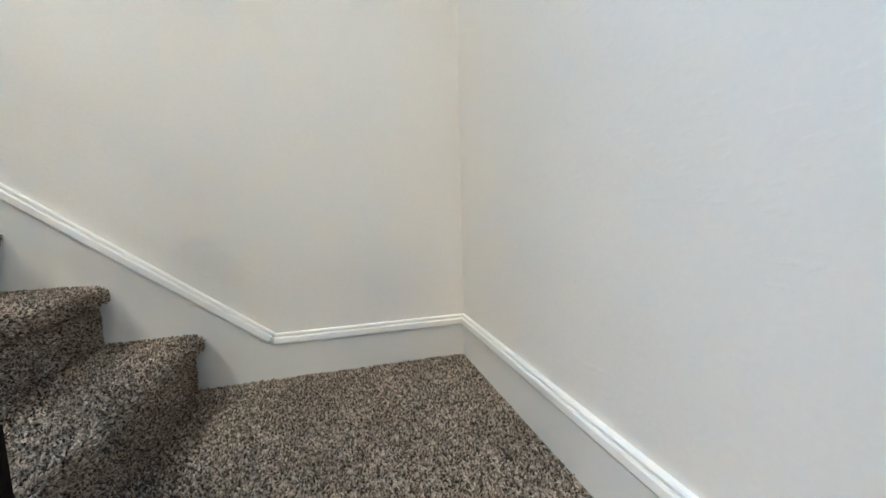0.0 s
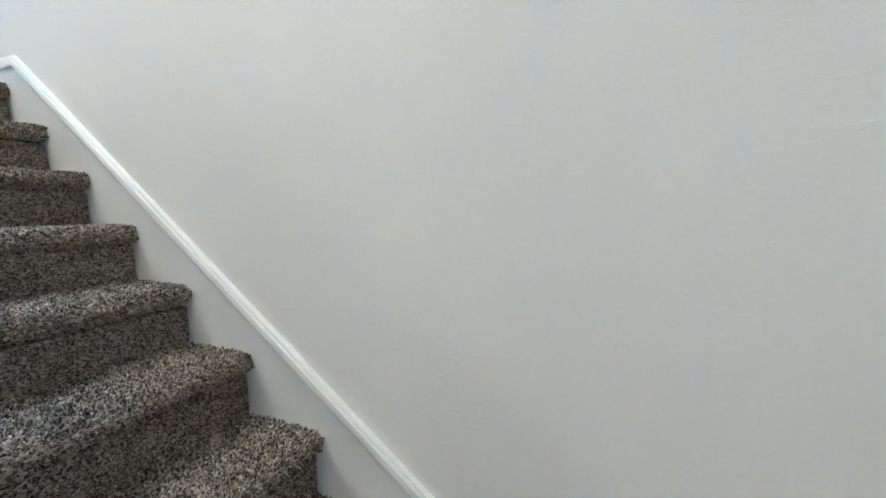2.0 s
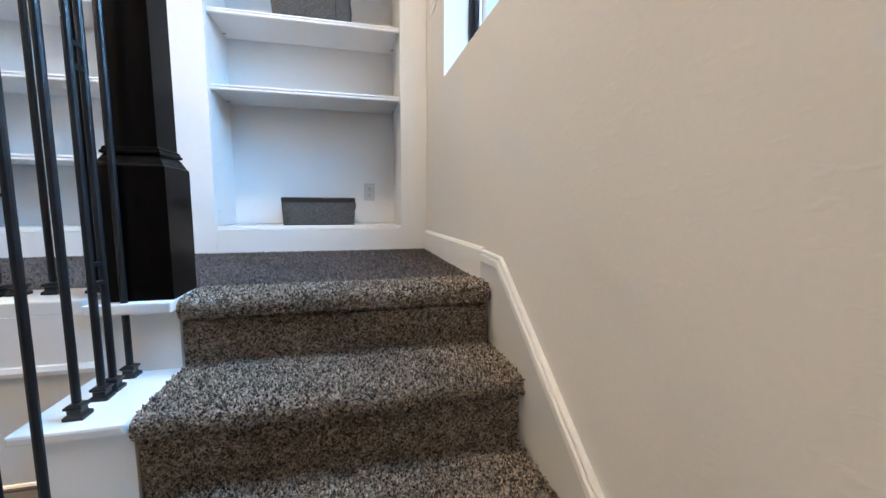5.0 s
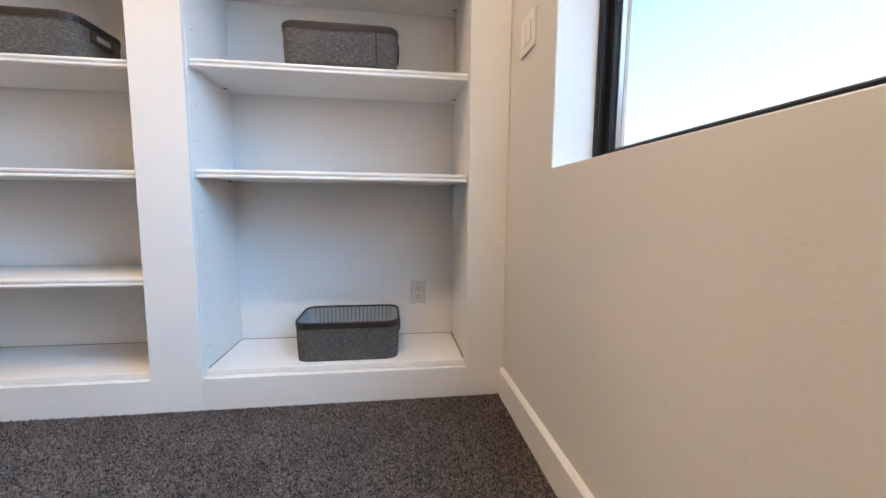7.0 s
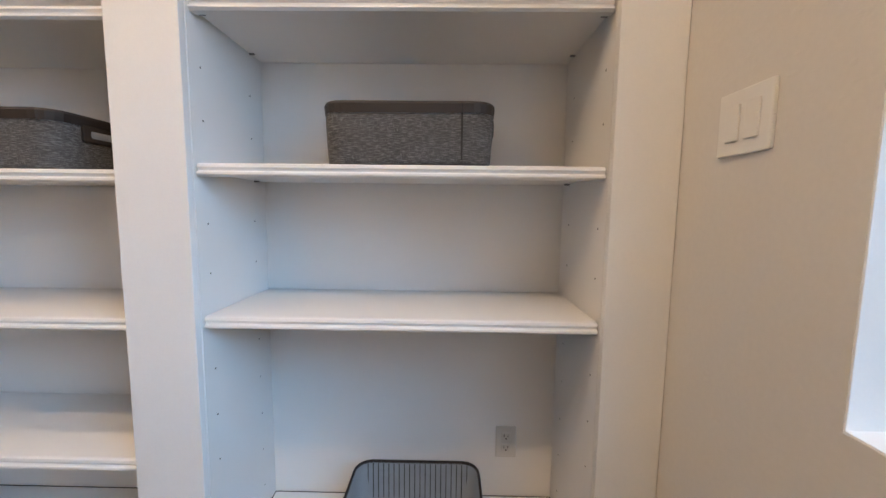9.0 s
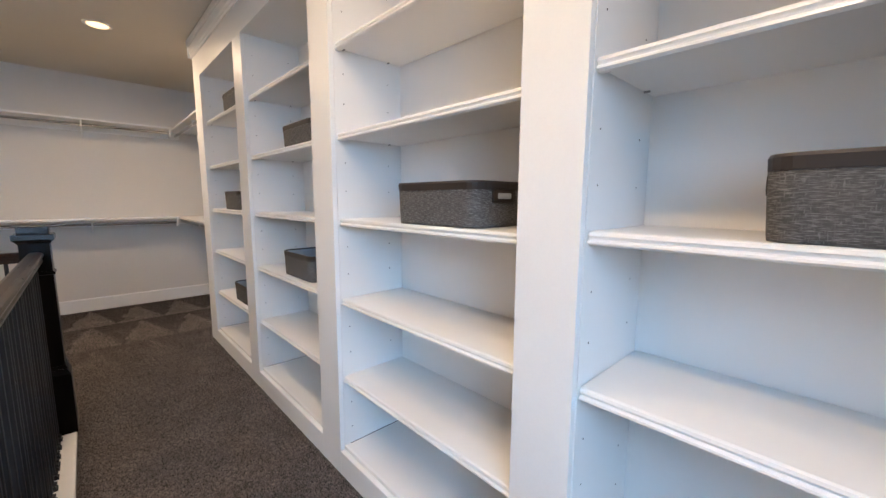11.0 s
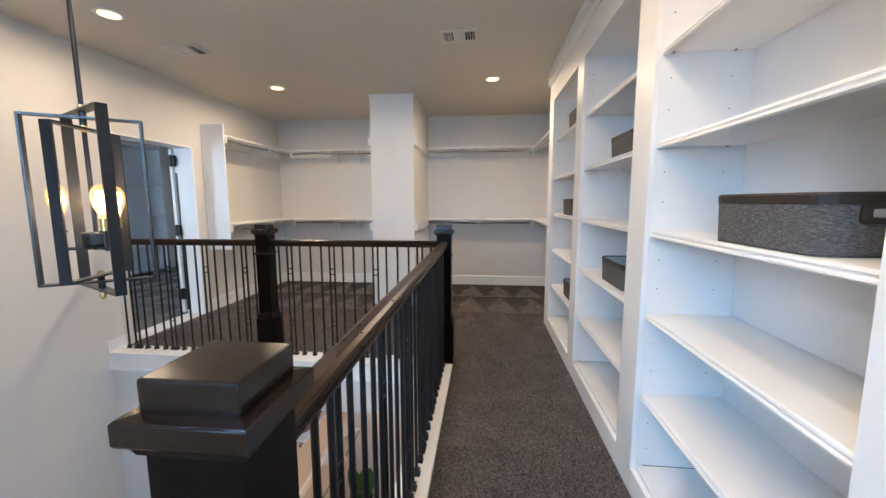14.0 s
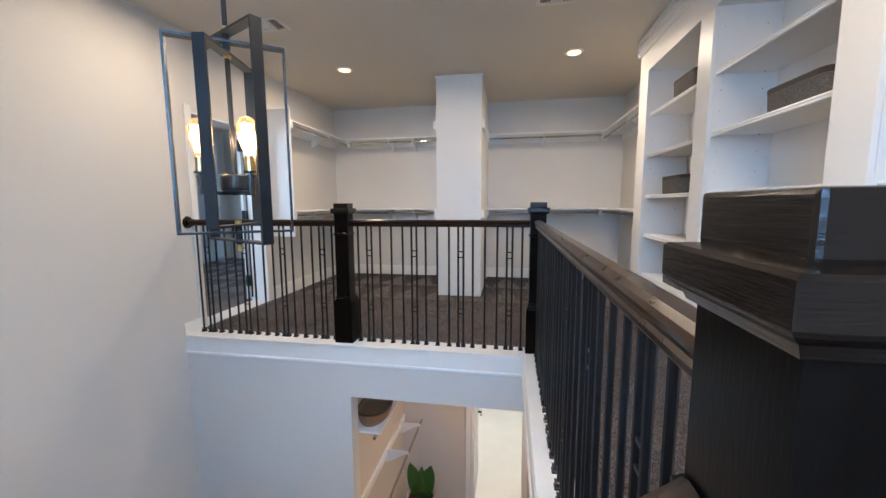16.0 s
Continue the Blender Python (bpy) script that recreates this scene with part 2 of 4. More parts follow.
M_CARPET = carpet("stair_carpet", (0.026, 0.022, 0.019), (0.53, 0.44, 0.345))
# same carpet as the stairs; its dimmer look upstairs is put into the colour
M_FLOOR_DIM = carpet("floor_carpet", (0.016, 0.013, 0.0125), (0.155, 0.128, 0.116), marks=True)
M_WOVEN = woven("basket_cloth")
M_RIM = mat("brown_leatherette", (0.024, 0.018, 0.016), 0.55, scale=30, amount=0.15, bump=0.15, bump_scale=240, depth=0.0005)
M_LINER = mat("grey_liner", (0.3, 0.33, 0.36), 0.8, scale=18, amount=0.08, fine=0.05, fine_scale=300)
M_SEAM = mat("dark_seam", (0.02, 0.018, 0.018), 0.8, scale=20, amount=0.1)
M_PLASTIC = mat("white_plastic", (0.78, 0.77, 0.74), 0.35, scale=10, amount=0.02)
M_VENT = mat("vent_enamel", (0.72, 0.68, 0.61), 0.5, scale=8, amount=0.04)
# outlet plate, a little greyer than the switch plate
M_OUTLET = mat("greyer_white_plastic", (0.60, 0.585, 0.55), 0.4, scale=10, amount=0.03)
M_HOLE = mat("dark_hole", (0.02, 0.018, 0.016), 0.9, scale=20, amount=0.1)
M_TILE = mat("pale_tile", (0.72, 0.69, 0.62), 0.25, scale=1.6, amount=0.06, fine=0.02)
M_WICKER = mat("brown_wicker", (0.34, 0.19, 0.085), 0.6, spots=(0.20, 0.105, 0.05), scale=60, amount=0.35, bump=0.5, bump_scale=130, depth=0.004)
M_LEAF = mat("dark_green_leaf", (0.05, 0.12, 0.022), 0.4, spots=(0.03, 0.085, 0.015), scale=8, amount=0.25)
M_SOIL = mat("dark_soil", (0.04, 0.03, 0.022), 0.95, scale=40, amount=0.3, bump=0.6, bump_scale=60, depth=0.01)
M_POT = mat("cream_planter", (0.6, 0.53, 0.43), 0.6, scale=12, amount=0.1)
M_GLASS = glass("window_glass", ior=1.1)
M_SKYDROP = bpy.data.materials.new("sky_backdrop")
M_SKYDROP.use_nodes = True
_t = M_SKYDROP.node_tree
_t.nodes.remove(_t.nodes["Principled BSDF"])
_e = _t.nodes.new("ShaderNodeEmission")
_c = _t.nodes.new("ShaderNodeTexCoord")
_s = _t.nodes.new("ShaderNodeSeparateXYZ")
_r = _t.nodes.new("ShaderNodeValToRGB")
_m = _t.nodes.new("ShaderNodeMapRange")
_m.inputs["From Min"].default_value, _m.inputs["From Max"].default_value = 10.0, 150.0
_r.color_ramp.elements[0].color = (0.90, 0.97, 1.0, 1)
_r.color_ramp.elements[1].color = (0.46, 0.72, 1.0, 1)
_t.links.new(_c.outputs["Object"], _s.inputs["Vector"])
_t.links.new(_s.outputs["Z"], _m.inputs["Value"])
_t.links.new(_m.outputs["Result"], _r.inputs["Fac"])
_t.links.new(_r.outputs["Color"], _e.inputs["Color"])
_e.inputs["Strength"].default_value = 1.3
_t.links.new(_e.outputs["Emission"], _t.nodes["Material Output"].inputs["Surface"])
M_BULB = glass("amber_bulb_glass", (1.0, 0.86, 0.66), ior=1.06)
M_BULB.node_tree.nodes["Principled BSDF"].inputs["Emission Color"].default_value = (1.0, 0.46, 0.14, 1)
M_BULB.node_tree.nodes["Principled BSDF"].inputs["Emission Strength"].default_value = 0.5
M_FILAMENT = emitter("filament", (1.0, 0.58, 0.24), 9.0)
M_LENS = emitter("lamp_lens", (1.0, 0.66, 0.32), 2.4)
M_FAROOM = mat("pale_blue_shelving", (0.62, 0.66, 0.70), 0.4, scale=3, amount=0.04)
M_GROUND = mat("dry_grass", (0.13, 0.12, 0.06), 0.95, spots=(0.09, 0.1, 0.045), scale=0.4, amount=0.3, fine=0.2, fine_scale=6)
M_BARK = mat("bark", (0.12, 0.095, 0.075), 0.9, scale=6, amount=0.3, bump=0.6, bump_scale=20, depth=0.03)


def foliage(name, colour, spots):
    """Thin leaves: part of the sunlight passes through them."""
    m = mat(name, colour, 0.7, spots=spots, scale=0.9, amount=0.3, fine=0.25, fine_scale=9, spec=0.2)
    nt = m.node_tree
    b = nt.nodes["Principled BSDF"]
    tr = nt.nodes.new("ShaderNodeBsdfTranslucent")
    mx = nt.nodes.new("ShaderNodeMixShader")
    mx.inputs["Fac"].default_value = 0.45
    nt.links.new(b.inputs["Base Color"].links[0].from_socket, tr.inputs["Color"])
    nt.links.new(b.outputs["BSDF"], mx.inputs[1])
    nt.links.new(tr.outputs["BSDF"], mx.inputs[2])
    nt.links.new(mx.outputs["Shader"], nt.nodes["Material Output"].inputs["Surface"])
    return m


M_GREEN = foliage("green_foliage", (0.60, 0.62, 0.34), (0.44, 0.50, 0.24))
M_RUSSET = foliage("russet_foliage", (0.74, 0.58, 0.45), (0.56, 0.47, 0.32))
M_MIST = mat("satin_nickel", (0.3, 0.3, 0.3), 0.3, metal=0.9, scale=20, amount=0.05)


# ---- builders ----
def root_of(ob):
    while ob.parent:
        ob = ob.parent
    return ob


def mesh_of(name, bm, material, smooth=False):
    me = bpy.data.meshes.new(name)
    bmesh.ops.recalc_face_normals(bm, faces=bm.faces)
    bm.to_mesh(me)
    bm.free()
    me.materials.append(material)
    if smooth:
        me.polygons.foreach_set("use_smooth", [True] * len(me.polygons))
    return me


def part(name, bm, material, parent, label="", smooth=False):
    """One mesh, given in world places, under a thing or a part of it."""
    bm.transform(Matrix.Translation(-root_of(parent).location))
    ob = new(name, mesh_of(name, bm, material, smooth))
    ob.parent = parent
    if label:
        tagged(ob, label)
    return ob


def thing(name, at, label, category, group="", kind=""):
    ob = new(name)
    ob.location = at
    ob.empty_display_size = 0.05
    return tagged(ob, label, category, group, kind)


def single(name, bm, material, label, category, group="", kind="", smooth=False):
    return tagged(new(name, mesh_of(name, bm, material, smooth)), label, category, group, kind)


def structure(name, bm, material, label=""):
    return tagged(new(name, mesh_of(name, bm, material)), label, "", "", "structure")


def boxes(*bs, bevel=0.0, segs=2, bm=None):
    """Boxes given as (x0, x1, y0, y1, z0, z1) in one bmesh."""
    out = bm or bmesh.new()
    for x0, x1, y0, y1, z0, z1 in bs:
        b = bmesh.new()
        vs = [b.verts.new((x, y, z)) for x in (x0, x1) for y in (y0, y1) for z in (z0, z1)]
        for f in ((0, 1, 3, 2), (4, 6, 7, 5), (0, 4, 5, 1), (2, 3, 7, 6), (0, 2, 6, 4), (1, 5, 7, 3)):
            b.faces.new([vs[i] for i in f])
        if bevel:
            bmesh.ops.bevel(b, geom=b.edges[:], offset=bevel, segments=segs, affect="EDGES", profile=0.6)
        me = bpy.data.meshes.new("t")
        b.to_mesh(me)
        b.free()
        out.from_mesh(me)
        bpy.data.meshes.remove(me)
    return out


def prism(profile, axis, a, b, bm=None):
    """A closed profile drawn in the plane across axis ('x': (y, z), 'y': (x, z), 'z': (x, y)), pulled from a to b."""
    out = bm or bmesh.new()
    put = {"x": lambda p, s: (s, p[0], p[1]), "y": lambda p, s: (p[0], s, p[1]), "z": lambda p, s: (p[0], p[1], s)}[axis]
    r0 = [out.verts.new(put(p, a)) for p in profile]
    r1 = [out.verts.new(put(p, b)) for p in profile]
    n = len(profile)
    for i in range(n):
        out.faces.new((r0[i], r0[(i + 1) % n], r1[(i + 1) % n], r1[i]))
    out.faces.new(r0)
    out.faces.new(r1[::-1])
    return out


def lathe(profile, at, segs=20, bm=None):
    """Rings of (radius, z) about the upright through at."""
    out = bm or bmesh.new()
    rings = []
    for r, z in profile:
        rings.append([out.verts.new((at[0] + r * math.cos(2 * math.pi * i / segs), at[1] + r * math.sin(2 * math.pi * i / segs), at[2] + z)) for i in range(segs)])
    for p, q in zip(rings, rings[1:]):
        for i in range(segs):
            out.faces.new((p[i], p[(i + 1) % segs], q[(i + 1) % segs], q[i]))
    out.faces.new(rings[0][::-1])
    out.faces.new(rings[-1])
    return out


def tube(a, b, r, segs=12, bm=None):
    out = bm or bmesh.new()
    a, b = Vector(a), Vector(b)
    q = (b - a).to_track_quat("Z", "Y").to_matrix().to_4x4()
    bmesh.ops.create_cone(out, cap_ends=True, segments=segs, radius1=r, radius2=r, depth=(b - a).length,
                          matrix=Matrix.Translation((a + b) / 2) @ q)
    return out


def loft(loops, bm=None, cap0=True, cap1=True):
    out = bm or bmesh.new()
    rs = [[out.verts.new(p) for p in lp] for lp in loops]
    n = len(rs[0])
    for p, q in zip(rs, rs[1:]):
        for i in range(n):
            out.faces.new((p[i], p[(i + 1) % n], q[(i + 1) % n], q[i]))
    if cap0:
        out.faces.new(rs[0][::-1])
    if cap1:
        out.faces.new(rs[-1])
    return out


# ---- the place ----
CEIL, XW, YS, YN = 2.743, -6.88, -4.2, 0.362
RISE, RUN, NOSE_TOP = 0.197, 0.26, -1.145
LAND, LOW = -9 * 0.197, -16 * 0.197
WELL_W, WELL_N = -3.647, -1.142
STAIR_L = -1.125
HEAD = -0.465


def nose_y(k):
    return NOSE_TOP - (9 - k) * RUN


def level(k):
    return (k - 9) * RISE


# east wall with the window
WY0, WY1, WZ0, WZ1 = -2.05, -0.437, 0.879, 2.32
structure("wall_east", boxes((0, 0.22, WY1, YN, LOW, CEIL), (0, 0.22, YS - 0.24, WY0, LOW, CEIL), (0, 0.22, WY0, WY1, LOW, WZ0), (0, 0.22, WY0, WY1, WZ1, CEIL)), M_WALL,
          "textured light greige plaster wall beside the stairs")
# south wall with the doorway
DX0, DX1, DZ = -4.888, -3.89, 2.04
structure("wall_south", boxes((DX1, 0, YS - 0.24, YS, LOW, CEIL), (XW - 0.2, DX0, YS - 0.24, YS, 0, CEIL), (DX0, DX1, YS - 0.24, YS, DZ, CEIL), (XW - 0.2, DX1, YS - 0.24, YS, LOW, 0)), M_WALL,
          "light greige plaster wall of the stairwell")
structure("wall_north", boxes((XW - 0.2, 0.22, YN, YN + 0.2, LOW, CEIL)), M_WALL, "light greige plaster wall")
structure("wall_west", boxes((XW - 0.2, XW, YS, YN, HEAD, CEIL)), M_WALL, "light greige plaster wall behind hanging rods")
structure("ceiling", boxes((XW - 0.2, 0.22, YS - 0.24, YN + 0.2, CEIL, CEIL + 0.15)), M_CEIL, "matte beige painted ceiling")
structure("floor", boxes((XW, STAIR_L + 0.03, WELL_N + 0.05, YN, HEAD, -0.012), (STAIR_L + 0.03, 0, -1.05, YN, HEAD, -0.012), (XW, WELL_W - 0.14, YS, WELL_N + 0.05, HEAD, -0.012)), M_WHITE, "white painted floor edge above the lower room")
structure("floor_carpet", boxes((XW, 0, -0.985, YN, -0.012, 0), (XW, -3.835, YS, -0.985, -0.012, 0)), M_FLOOR_DIM, "dark brown stair carpet in a dimmed colour, with sweep marks")

# partition at the far wall
structure("wall_partition", boxes((XW, -5.51, -2.197, -1.635, 0, CEIL)), M_WHITE, "white painted partition end between the hanging bays")
structure("trim", boxes((-5.62, -5.497, -2.211, -1.621, CEIL - 0.028, CEIL - 0.002)), M_TRIM, "thin white cap trim")


def baseboard(name, a, b, face, h=0.155, axis="x", side=1, z=0.0):
    """A square-topped white board with an eased top edge along a wall face."""
    prof = [(face, z), (face + side * 0.016, z), (face + side * 0.016, z + h - 0.012), (face + side * 0.010, z + h - 0.004), (face + side * 0.006, z + h), (face, z + h)]
    return structure(name, prism(prof, axis, a, b), M_TRIM, "white painted baseboard")


baseboard("baseboard", -0.002, -1.055, 0, axis="y", side=-1, h=0.118)
baseboard("baseboard", -2.196, YS, XW, axis="y", side=1)
baseboard("baseboard", YN, -1.635, XW, axis="y", side=1)
baseboard("baseboard", XW + 0.02, DX0 - 0.07, YS, axis="x", side=1)
baseboard("baseboard", DX1 + 0.07, WELL_W - 0.17, YS, axis="x", side=1)
baseboard("baseboard", XW + 0.02, -4.95, YN, axis="x", side=-1)

# door casing and the open door beyond
structure("trim", boxes((DX1 + 0.004, DX1 + 0.07, YS, YS + 0.018, 0, DZ + 0.06), bevel=0.004), M_TRIM, "white door casing")
structure("trim", boxes((DX0 - 0.006, DX0 + 0.012, YS - 0.23, YS + 0.004, 0, DZ), (DX1 - 0.012, DX1 + 0.006, YS - 0.23, YS + 0.004, 0, DZ),
                        (DX0 + 0.012, DX1 - 0.012, YS - 0.23, YS + 0.004, DZ - 0.012, DZ + 0.006)), M_WHITE, "white door jamb")
door = thing("door_1", (DX0 + 0.03, YS - 0.25, 0.01), "white interior door standing open on black hinges", "door", kind="structure")
door_leaf = part("door_leaf", boxes((DX0 - 0.80, DX0 + 0.004, YS - 0.305, YS - 0.267, 0.012, DZ - 0.02), bevel=0.003), M_WHITE, door)
for i, hz in enumerate((0.26, 1.05, 1.88)):
    part("hinge", boxes((DX0 + 0.012, DX0 + 0.056, YS - 0.265, YS - 0.202, hz - 0.065, hz + 0.065), bevel=0.004), M_IRON, door, "black steel hinge")
    part("hinge", tube((DX0 + 0.058, YS - 0.235, hz - 0.07), (DX0 + 0.058, YS - 0.235, hz + 0.07), 0.011), M_IRON, door, "black steel hinge")
# the dark gap between jamb and door, drawn as a black strip
part("gap_strip", boxes((DX0 + 0.0125, DX0 + 0.02, YS - 0.225, YS - 0.205, 0.05, 1.74), bevel=0.002), M_IRON, door, "black strip standing in for the dark gap at the hinge side")
# the room past the doorway
structure("wall_beyond", boxes((-8.2, -2.2, -7.6, -7.4, -0.2, CEIL), (-8.4, -8.2, -7.4, YS - 0.24, -0.2, CEIL), (-2.2, -2.0, -7.4, YS - 0.24, -0.2, CEIL)), M_WALL, "plain light wall of the next room")
structure("floor_beyond", boxes((-8.2, -2.2, -7.4, YS - 0.24, -0.2, 0)), M_FLOOR_DIM, "dark carpet of the next room")
structure("ceiling_beyond", boxes((-8.2, -2.2, -7.4, YS - 0.24, CEIL, CEIL + 0.1)), M_CEIL, "ceiling of the next room")
# unseen bluish fill, added to brighten the shelving past the doorway
area_lamp("next_room_fill", (-2.3, -6.0, 1.5), (-6, -6.2, 1.2), 1.4, 1.4, 48, (0.75, 0.87, 1.0))


# ---- window ----
win = thing("window_1", (0.17, WY1 - 0.8, WZ0), "black framed fixed window in a deep white reveal", "window", kind="structure")
FX0, FX1 = 0.122, 0.186


def frame_ring(y0, y1, z0, z1, w, x0, x1, bev):
    return boxes((x0, x1, y0, y1, z0, z0 + w), (x0, x1, y0, y1, z1 - w, z1), (x0, x1, y0, y0 + w, z0 + w, z1 - w), (x0, x1, y1 - w, y1, z0 + w, z1 - w), bevel=bev)


wf = part("window_frame", frame_ring(WY0, WY1, WZ0, WZ1, 0.022, FX0, FX1, 0.003), M_FRAME, win)
part("sash", frame_ring(WY0 + 0.021, WY1 - 0.021, WZ0 + 0.021, WZ1 - 0.021, 0.026, FX0 + 0.02, FX1 - 0.004, 0.004), M_FRAME, win)
part("glazing_bead", frame_ring(WY0 + 0.046, WY1 - 0.046, WZ0 + 0.046, WZ1 - 0.046, 0.008, FX0 + 0.038, FX1 - 0.01, 0.002), M_MIST, win, "grey glazing bead")
pane = part("pane", boxes((0.156, 0.160, WY0 + 0.05, WY1 - 0.05, WZ0 + 0.05, WZ1 - 0.05)), M_GLASS, win)
pane.visible_shadow = False
reveal = boxes((0.001, FX0, WY0 - 0.001, WY1 + 0.001, WZ0 - 0.012, WZ0 + 0.003), (0.001, FX0, WY1 - 0.003, WY1 + 0.012, WZ0, WZ1), (0.001, FX0, WY0 - 0.012, WY0 + 0.003, WZ0, WZ1), bevel=0.002)
structure("window_reveal", reveal, M_WHITE, "white painted plaster reveal")


# ---- upper flight ----
def carpet_profile(k):
    """Riser, rolled nose and tread of one carpeted step, as (y, z)."""
    y, z, zl = nose_y(k), level(k), level(k - 1)
    yr = y + 0.034
    r = 0.027
    pts = [(yr + 0.02, zl), (yr, zl + 0.004), (yr - 0.002, zl + 0.07), (yr - 0.001, z - 0.071), (yr + 0.014, z - 0.066), (yr + 0.014, z - 0.058)]
    for i in range(9):
        a = -math.pi / 2 - math.pi * i / 8
        pts.append((y + r + r * math.cos(a) * 1.0, z - r + r * math.sin(a) * (1.0 if i > 3 else 1.05)))
    end = (nose_y(k + 1) + 0.036) if k < 9 else -0.985
    for t in (0.3, 0.7, 1.0):
        pts.append((y + r + (end - y - r) * t, z + (0.002 if t < 1 else 0.0)))
    return pts, end


CARPET_L, CARPET_R = -0.918, -0.011
stairs = thing("stairs", (-0.5, -2.2, LAND), "upper stair flight with dark grey-brown carpet and white ends", "stairs", kind="structure")
for k in range(1, 10):
    pts, end = carpet_profile(k)
    zl = level(k - 1)
    ring = pts + [(end, zl - 0.02), (nose_y(k) + 0.054, zl - 0.02)]
    part("carpeted_step", prism(ring, "x", CARPET_L, CARPET_R), M_CARPET, stairs, "dark brown shag carpet step", smooth=False)
    # white outer end of the step
    z, y = level(k), nose_y(k)
    e2 = nose_y(k + 1) + 0.036 if k < 9 else -0.985
    part("step_block", boxes((STAIR_L + 0.03, CARPET_L - 0.002, y + 0.022, e2 + 0.03, zl - 0.03, z - 0.024)), M_WHITE, stairs, "white painted step end")
    if k < 9:
        part("tread_cap", boxes((STAIR_L, CARPET_L - 0.002, y - 0.008, e2 - 0.004, z - 0.024, z), bevel=0.007), M_TRIM, stairs, "white nosed tread cap")
# closed side below the flight, stepped with the treads
side = bmesh.new()
for k in range(1, 10):
    y0 = nose_y(k) + 0.024
    y1 = nose_y(k + 1) + 0.024 if k < 9 else WELL_N + 0.05
    boxes((STAIR_L + 0.03, STAIR_L + 0.10, y0, y1, LOW, level(k) - 0.026), bm=side)
structure("wall_under_stairs", side, M_WHITE, "white painted stair side")

# landing and lower flight
structure("landing", boxes((STAIR_L + 0.06, 0, YS, nose_y(1) + 0.06, LAND - 0.2, LAND - 0.012)), M_WHITE, "stair landing base")
structure("landing_carpet", boxes((STAIR_L + 0.03, -0.002, YS + 0.002, nose_y(1) + 0.05, LAND - 0.012, LAND), bevel=0.004), M_CARPET, "dark brown shag carpet on the landing")
lower = thing("lower_stairs", (-2.0, -3.6, LOW), "lower carpeted stair flight up to the landing", "stairs", kind="structure")
LOW_N = -3.16
for j in range(7):
    x1 = STAIR_L + 0.03 - j * RUN
    zt = LAND - j * RISE
    r = 0.026
    prof = [(x1 + 0.03, zt - RISE - 0.02), (x1 - 0.0, zt - RISE), (x1, zt - 0.06)]
    for i in range(9):
        a = -math.pi / 2 - math.pi * i / 8
        prof.append((x1 - 0.03 + r + r * math.cos(a), zt - r + r * math.sin(a)))
    prof += [(x1 + (RUN + 0.005 if j else 0.02), zt), (x1 + (RUN + 0.005 if j else 0.02), zt - RISE - 0.02)]
    part("carpeted_step", prism(prof, "y", YS + 0.018, LOW_N), M_CARPET, lower, "dark brown shag carpet step")
lowside = bmesh.new()
for j in range(1, 7):
    x1 = STAIR_L + 0.03 - j * RUN
    boxes((x1 - 0.0, x1 + RUN, LOW_N - 0.06, LOW_N, LOW, LAND - j * RISE - 0.03), bm=lowside)
structure("wall_lower_stairs", lowside, M_WHITE, "white painted side of the lower flight")

# raking skirt on the east wall with its cap moulding
SL = RISE / RUN
KY = -3.467
KZ = LAND + 0.175


def rake_z(y):
    return KZ + 0.008 + (y - KY) * 0.752


TE = -1.214
skirt = bmesh.new()
prof = [(KY, LAND - 0.02), (KY, KZ - 0.03), (TE, rake_z(TE) - 0.03), (-1.055, rake_z(TE) - 0.028), (-1.055, -0.05), (nose_y(1) + 0.1, LAND - 0.05)]
prism(prof, "x", -0.009, 0, skirt)
structure("skirt_board", skirt, M_SKIRT, "pale greige painted stair skirt board")
structure("skirt_board", boxes((-0.009, 0, YS, KY, LAND - 0.02, KZ - 0.028)), M_SKIRT, "pale greige painted landing skirt board")
structure("skirt_board", boxes((STAIR_L + 0.03, -0.009, YS, YS + 0.009, LAND - 0.02, KZ - 0.028)), M_SKIRT, "pale greige painted landing skirt board")
# cap moulding: outer bead, groove and inner bead; drawn as (out of wall, up)
CAP = [(0, -0.042), (0.024, -0.042), (0.030, -0.036), (0.031, -0.018), (0.027, -0.0145), (0.018, -0.0135), (0.018, -0.0115), (0.0235, -0.0105), (0.024, -0.004), (0.019, 0.0), (0, 0.0)]


def cap_run(p, q, out, name="cap_moulding", up=(0, 0, 1), label="white moulded cap on the skirt board"):
    """The cap moulding from p to q; out is the way out of the wall."""
    p, q, out = Vector(p), Vector(q), Vector(out)
    way = (q - p).normalized()
    nrm = way.cross(out)
    if nrm.z < 0:
        nrm = -nrm
    loops = []
    for c in (p, q):
        loops.append([c + out * a * 0.58 + nrm * b for a, b in CAP])
    return structure(name, loft(loops), M_TRIM, label)


cap_run((0, KY + 0.012, KZ + 0.004), (0, TE, rake_z(TE) + 0.0), (-1, 0, 0))
cap_run((0, YS + 0.004, KZ), (0, KY + 0.014, KZ), (-1, 0, 0))
cap_run((0, YS, KZ), (STAIR_L + 0.02, YS, KZ), (0, 1, 0))
cap_run((0, TE, rake_z(TE)), (0, -1.055, rake_z(TE) + 0.006), (-1, 0, 0))
# the south side of the lower flight
cap_run((STAIR_L + 0.02, YS, KZ), (STAIR_L - 1.75, YS, KZ - 1.77 * SL), (0, 1, 0))
prof = [(STAIR_L + 0.03, LAND - 0.4), (STAIR_L + 0.03, KZ - 0.03), (STAIR_L - 1.75, KZ - 1.77 * SL - 0.03), (STAIR_L - 1.75, LOW)]
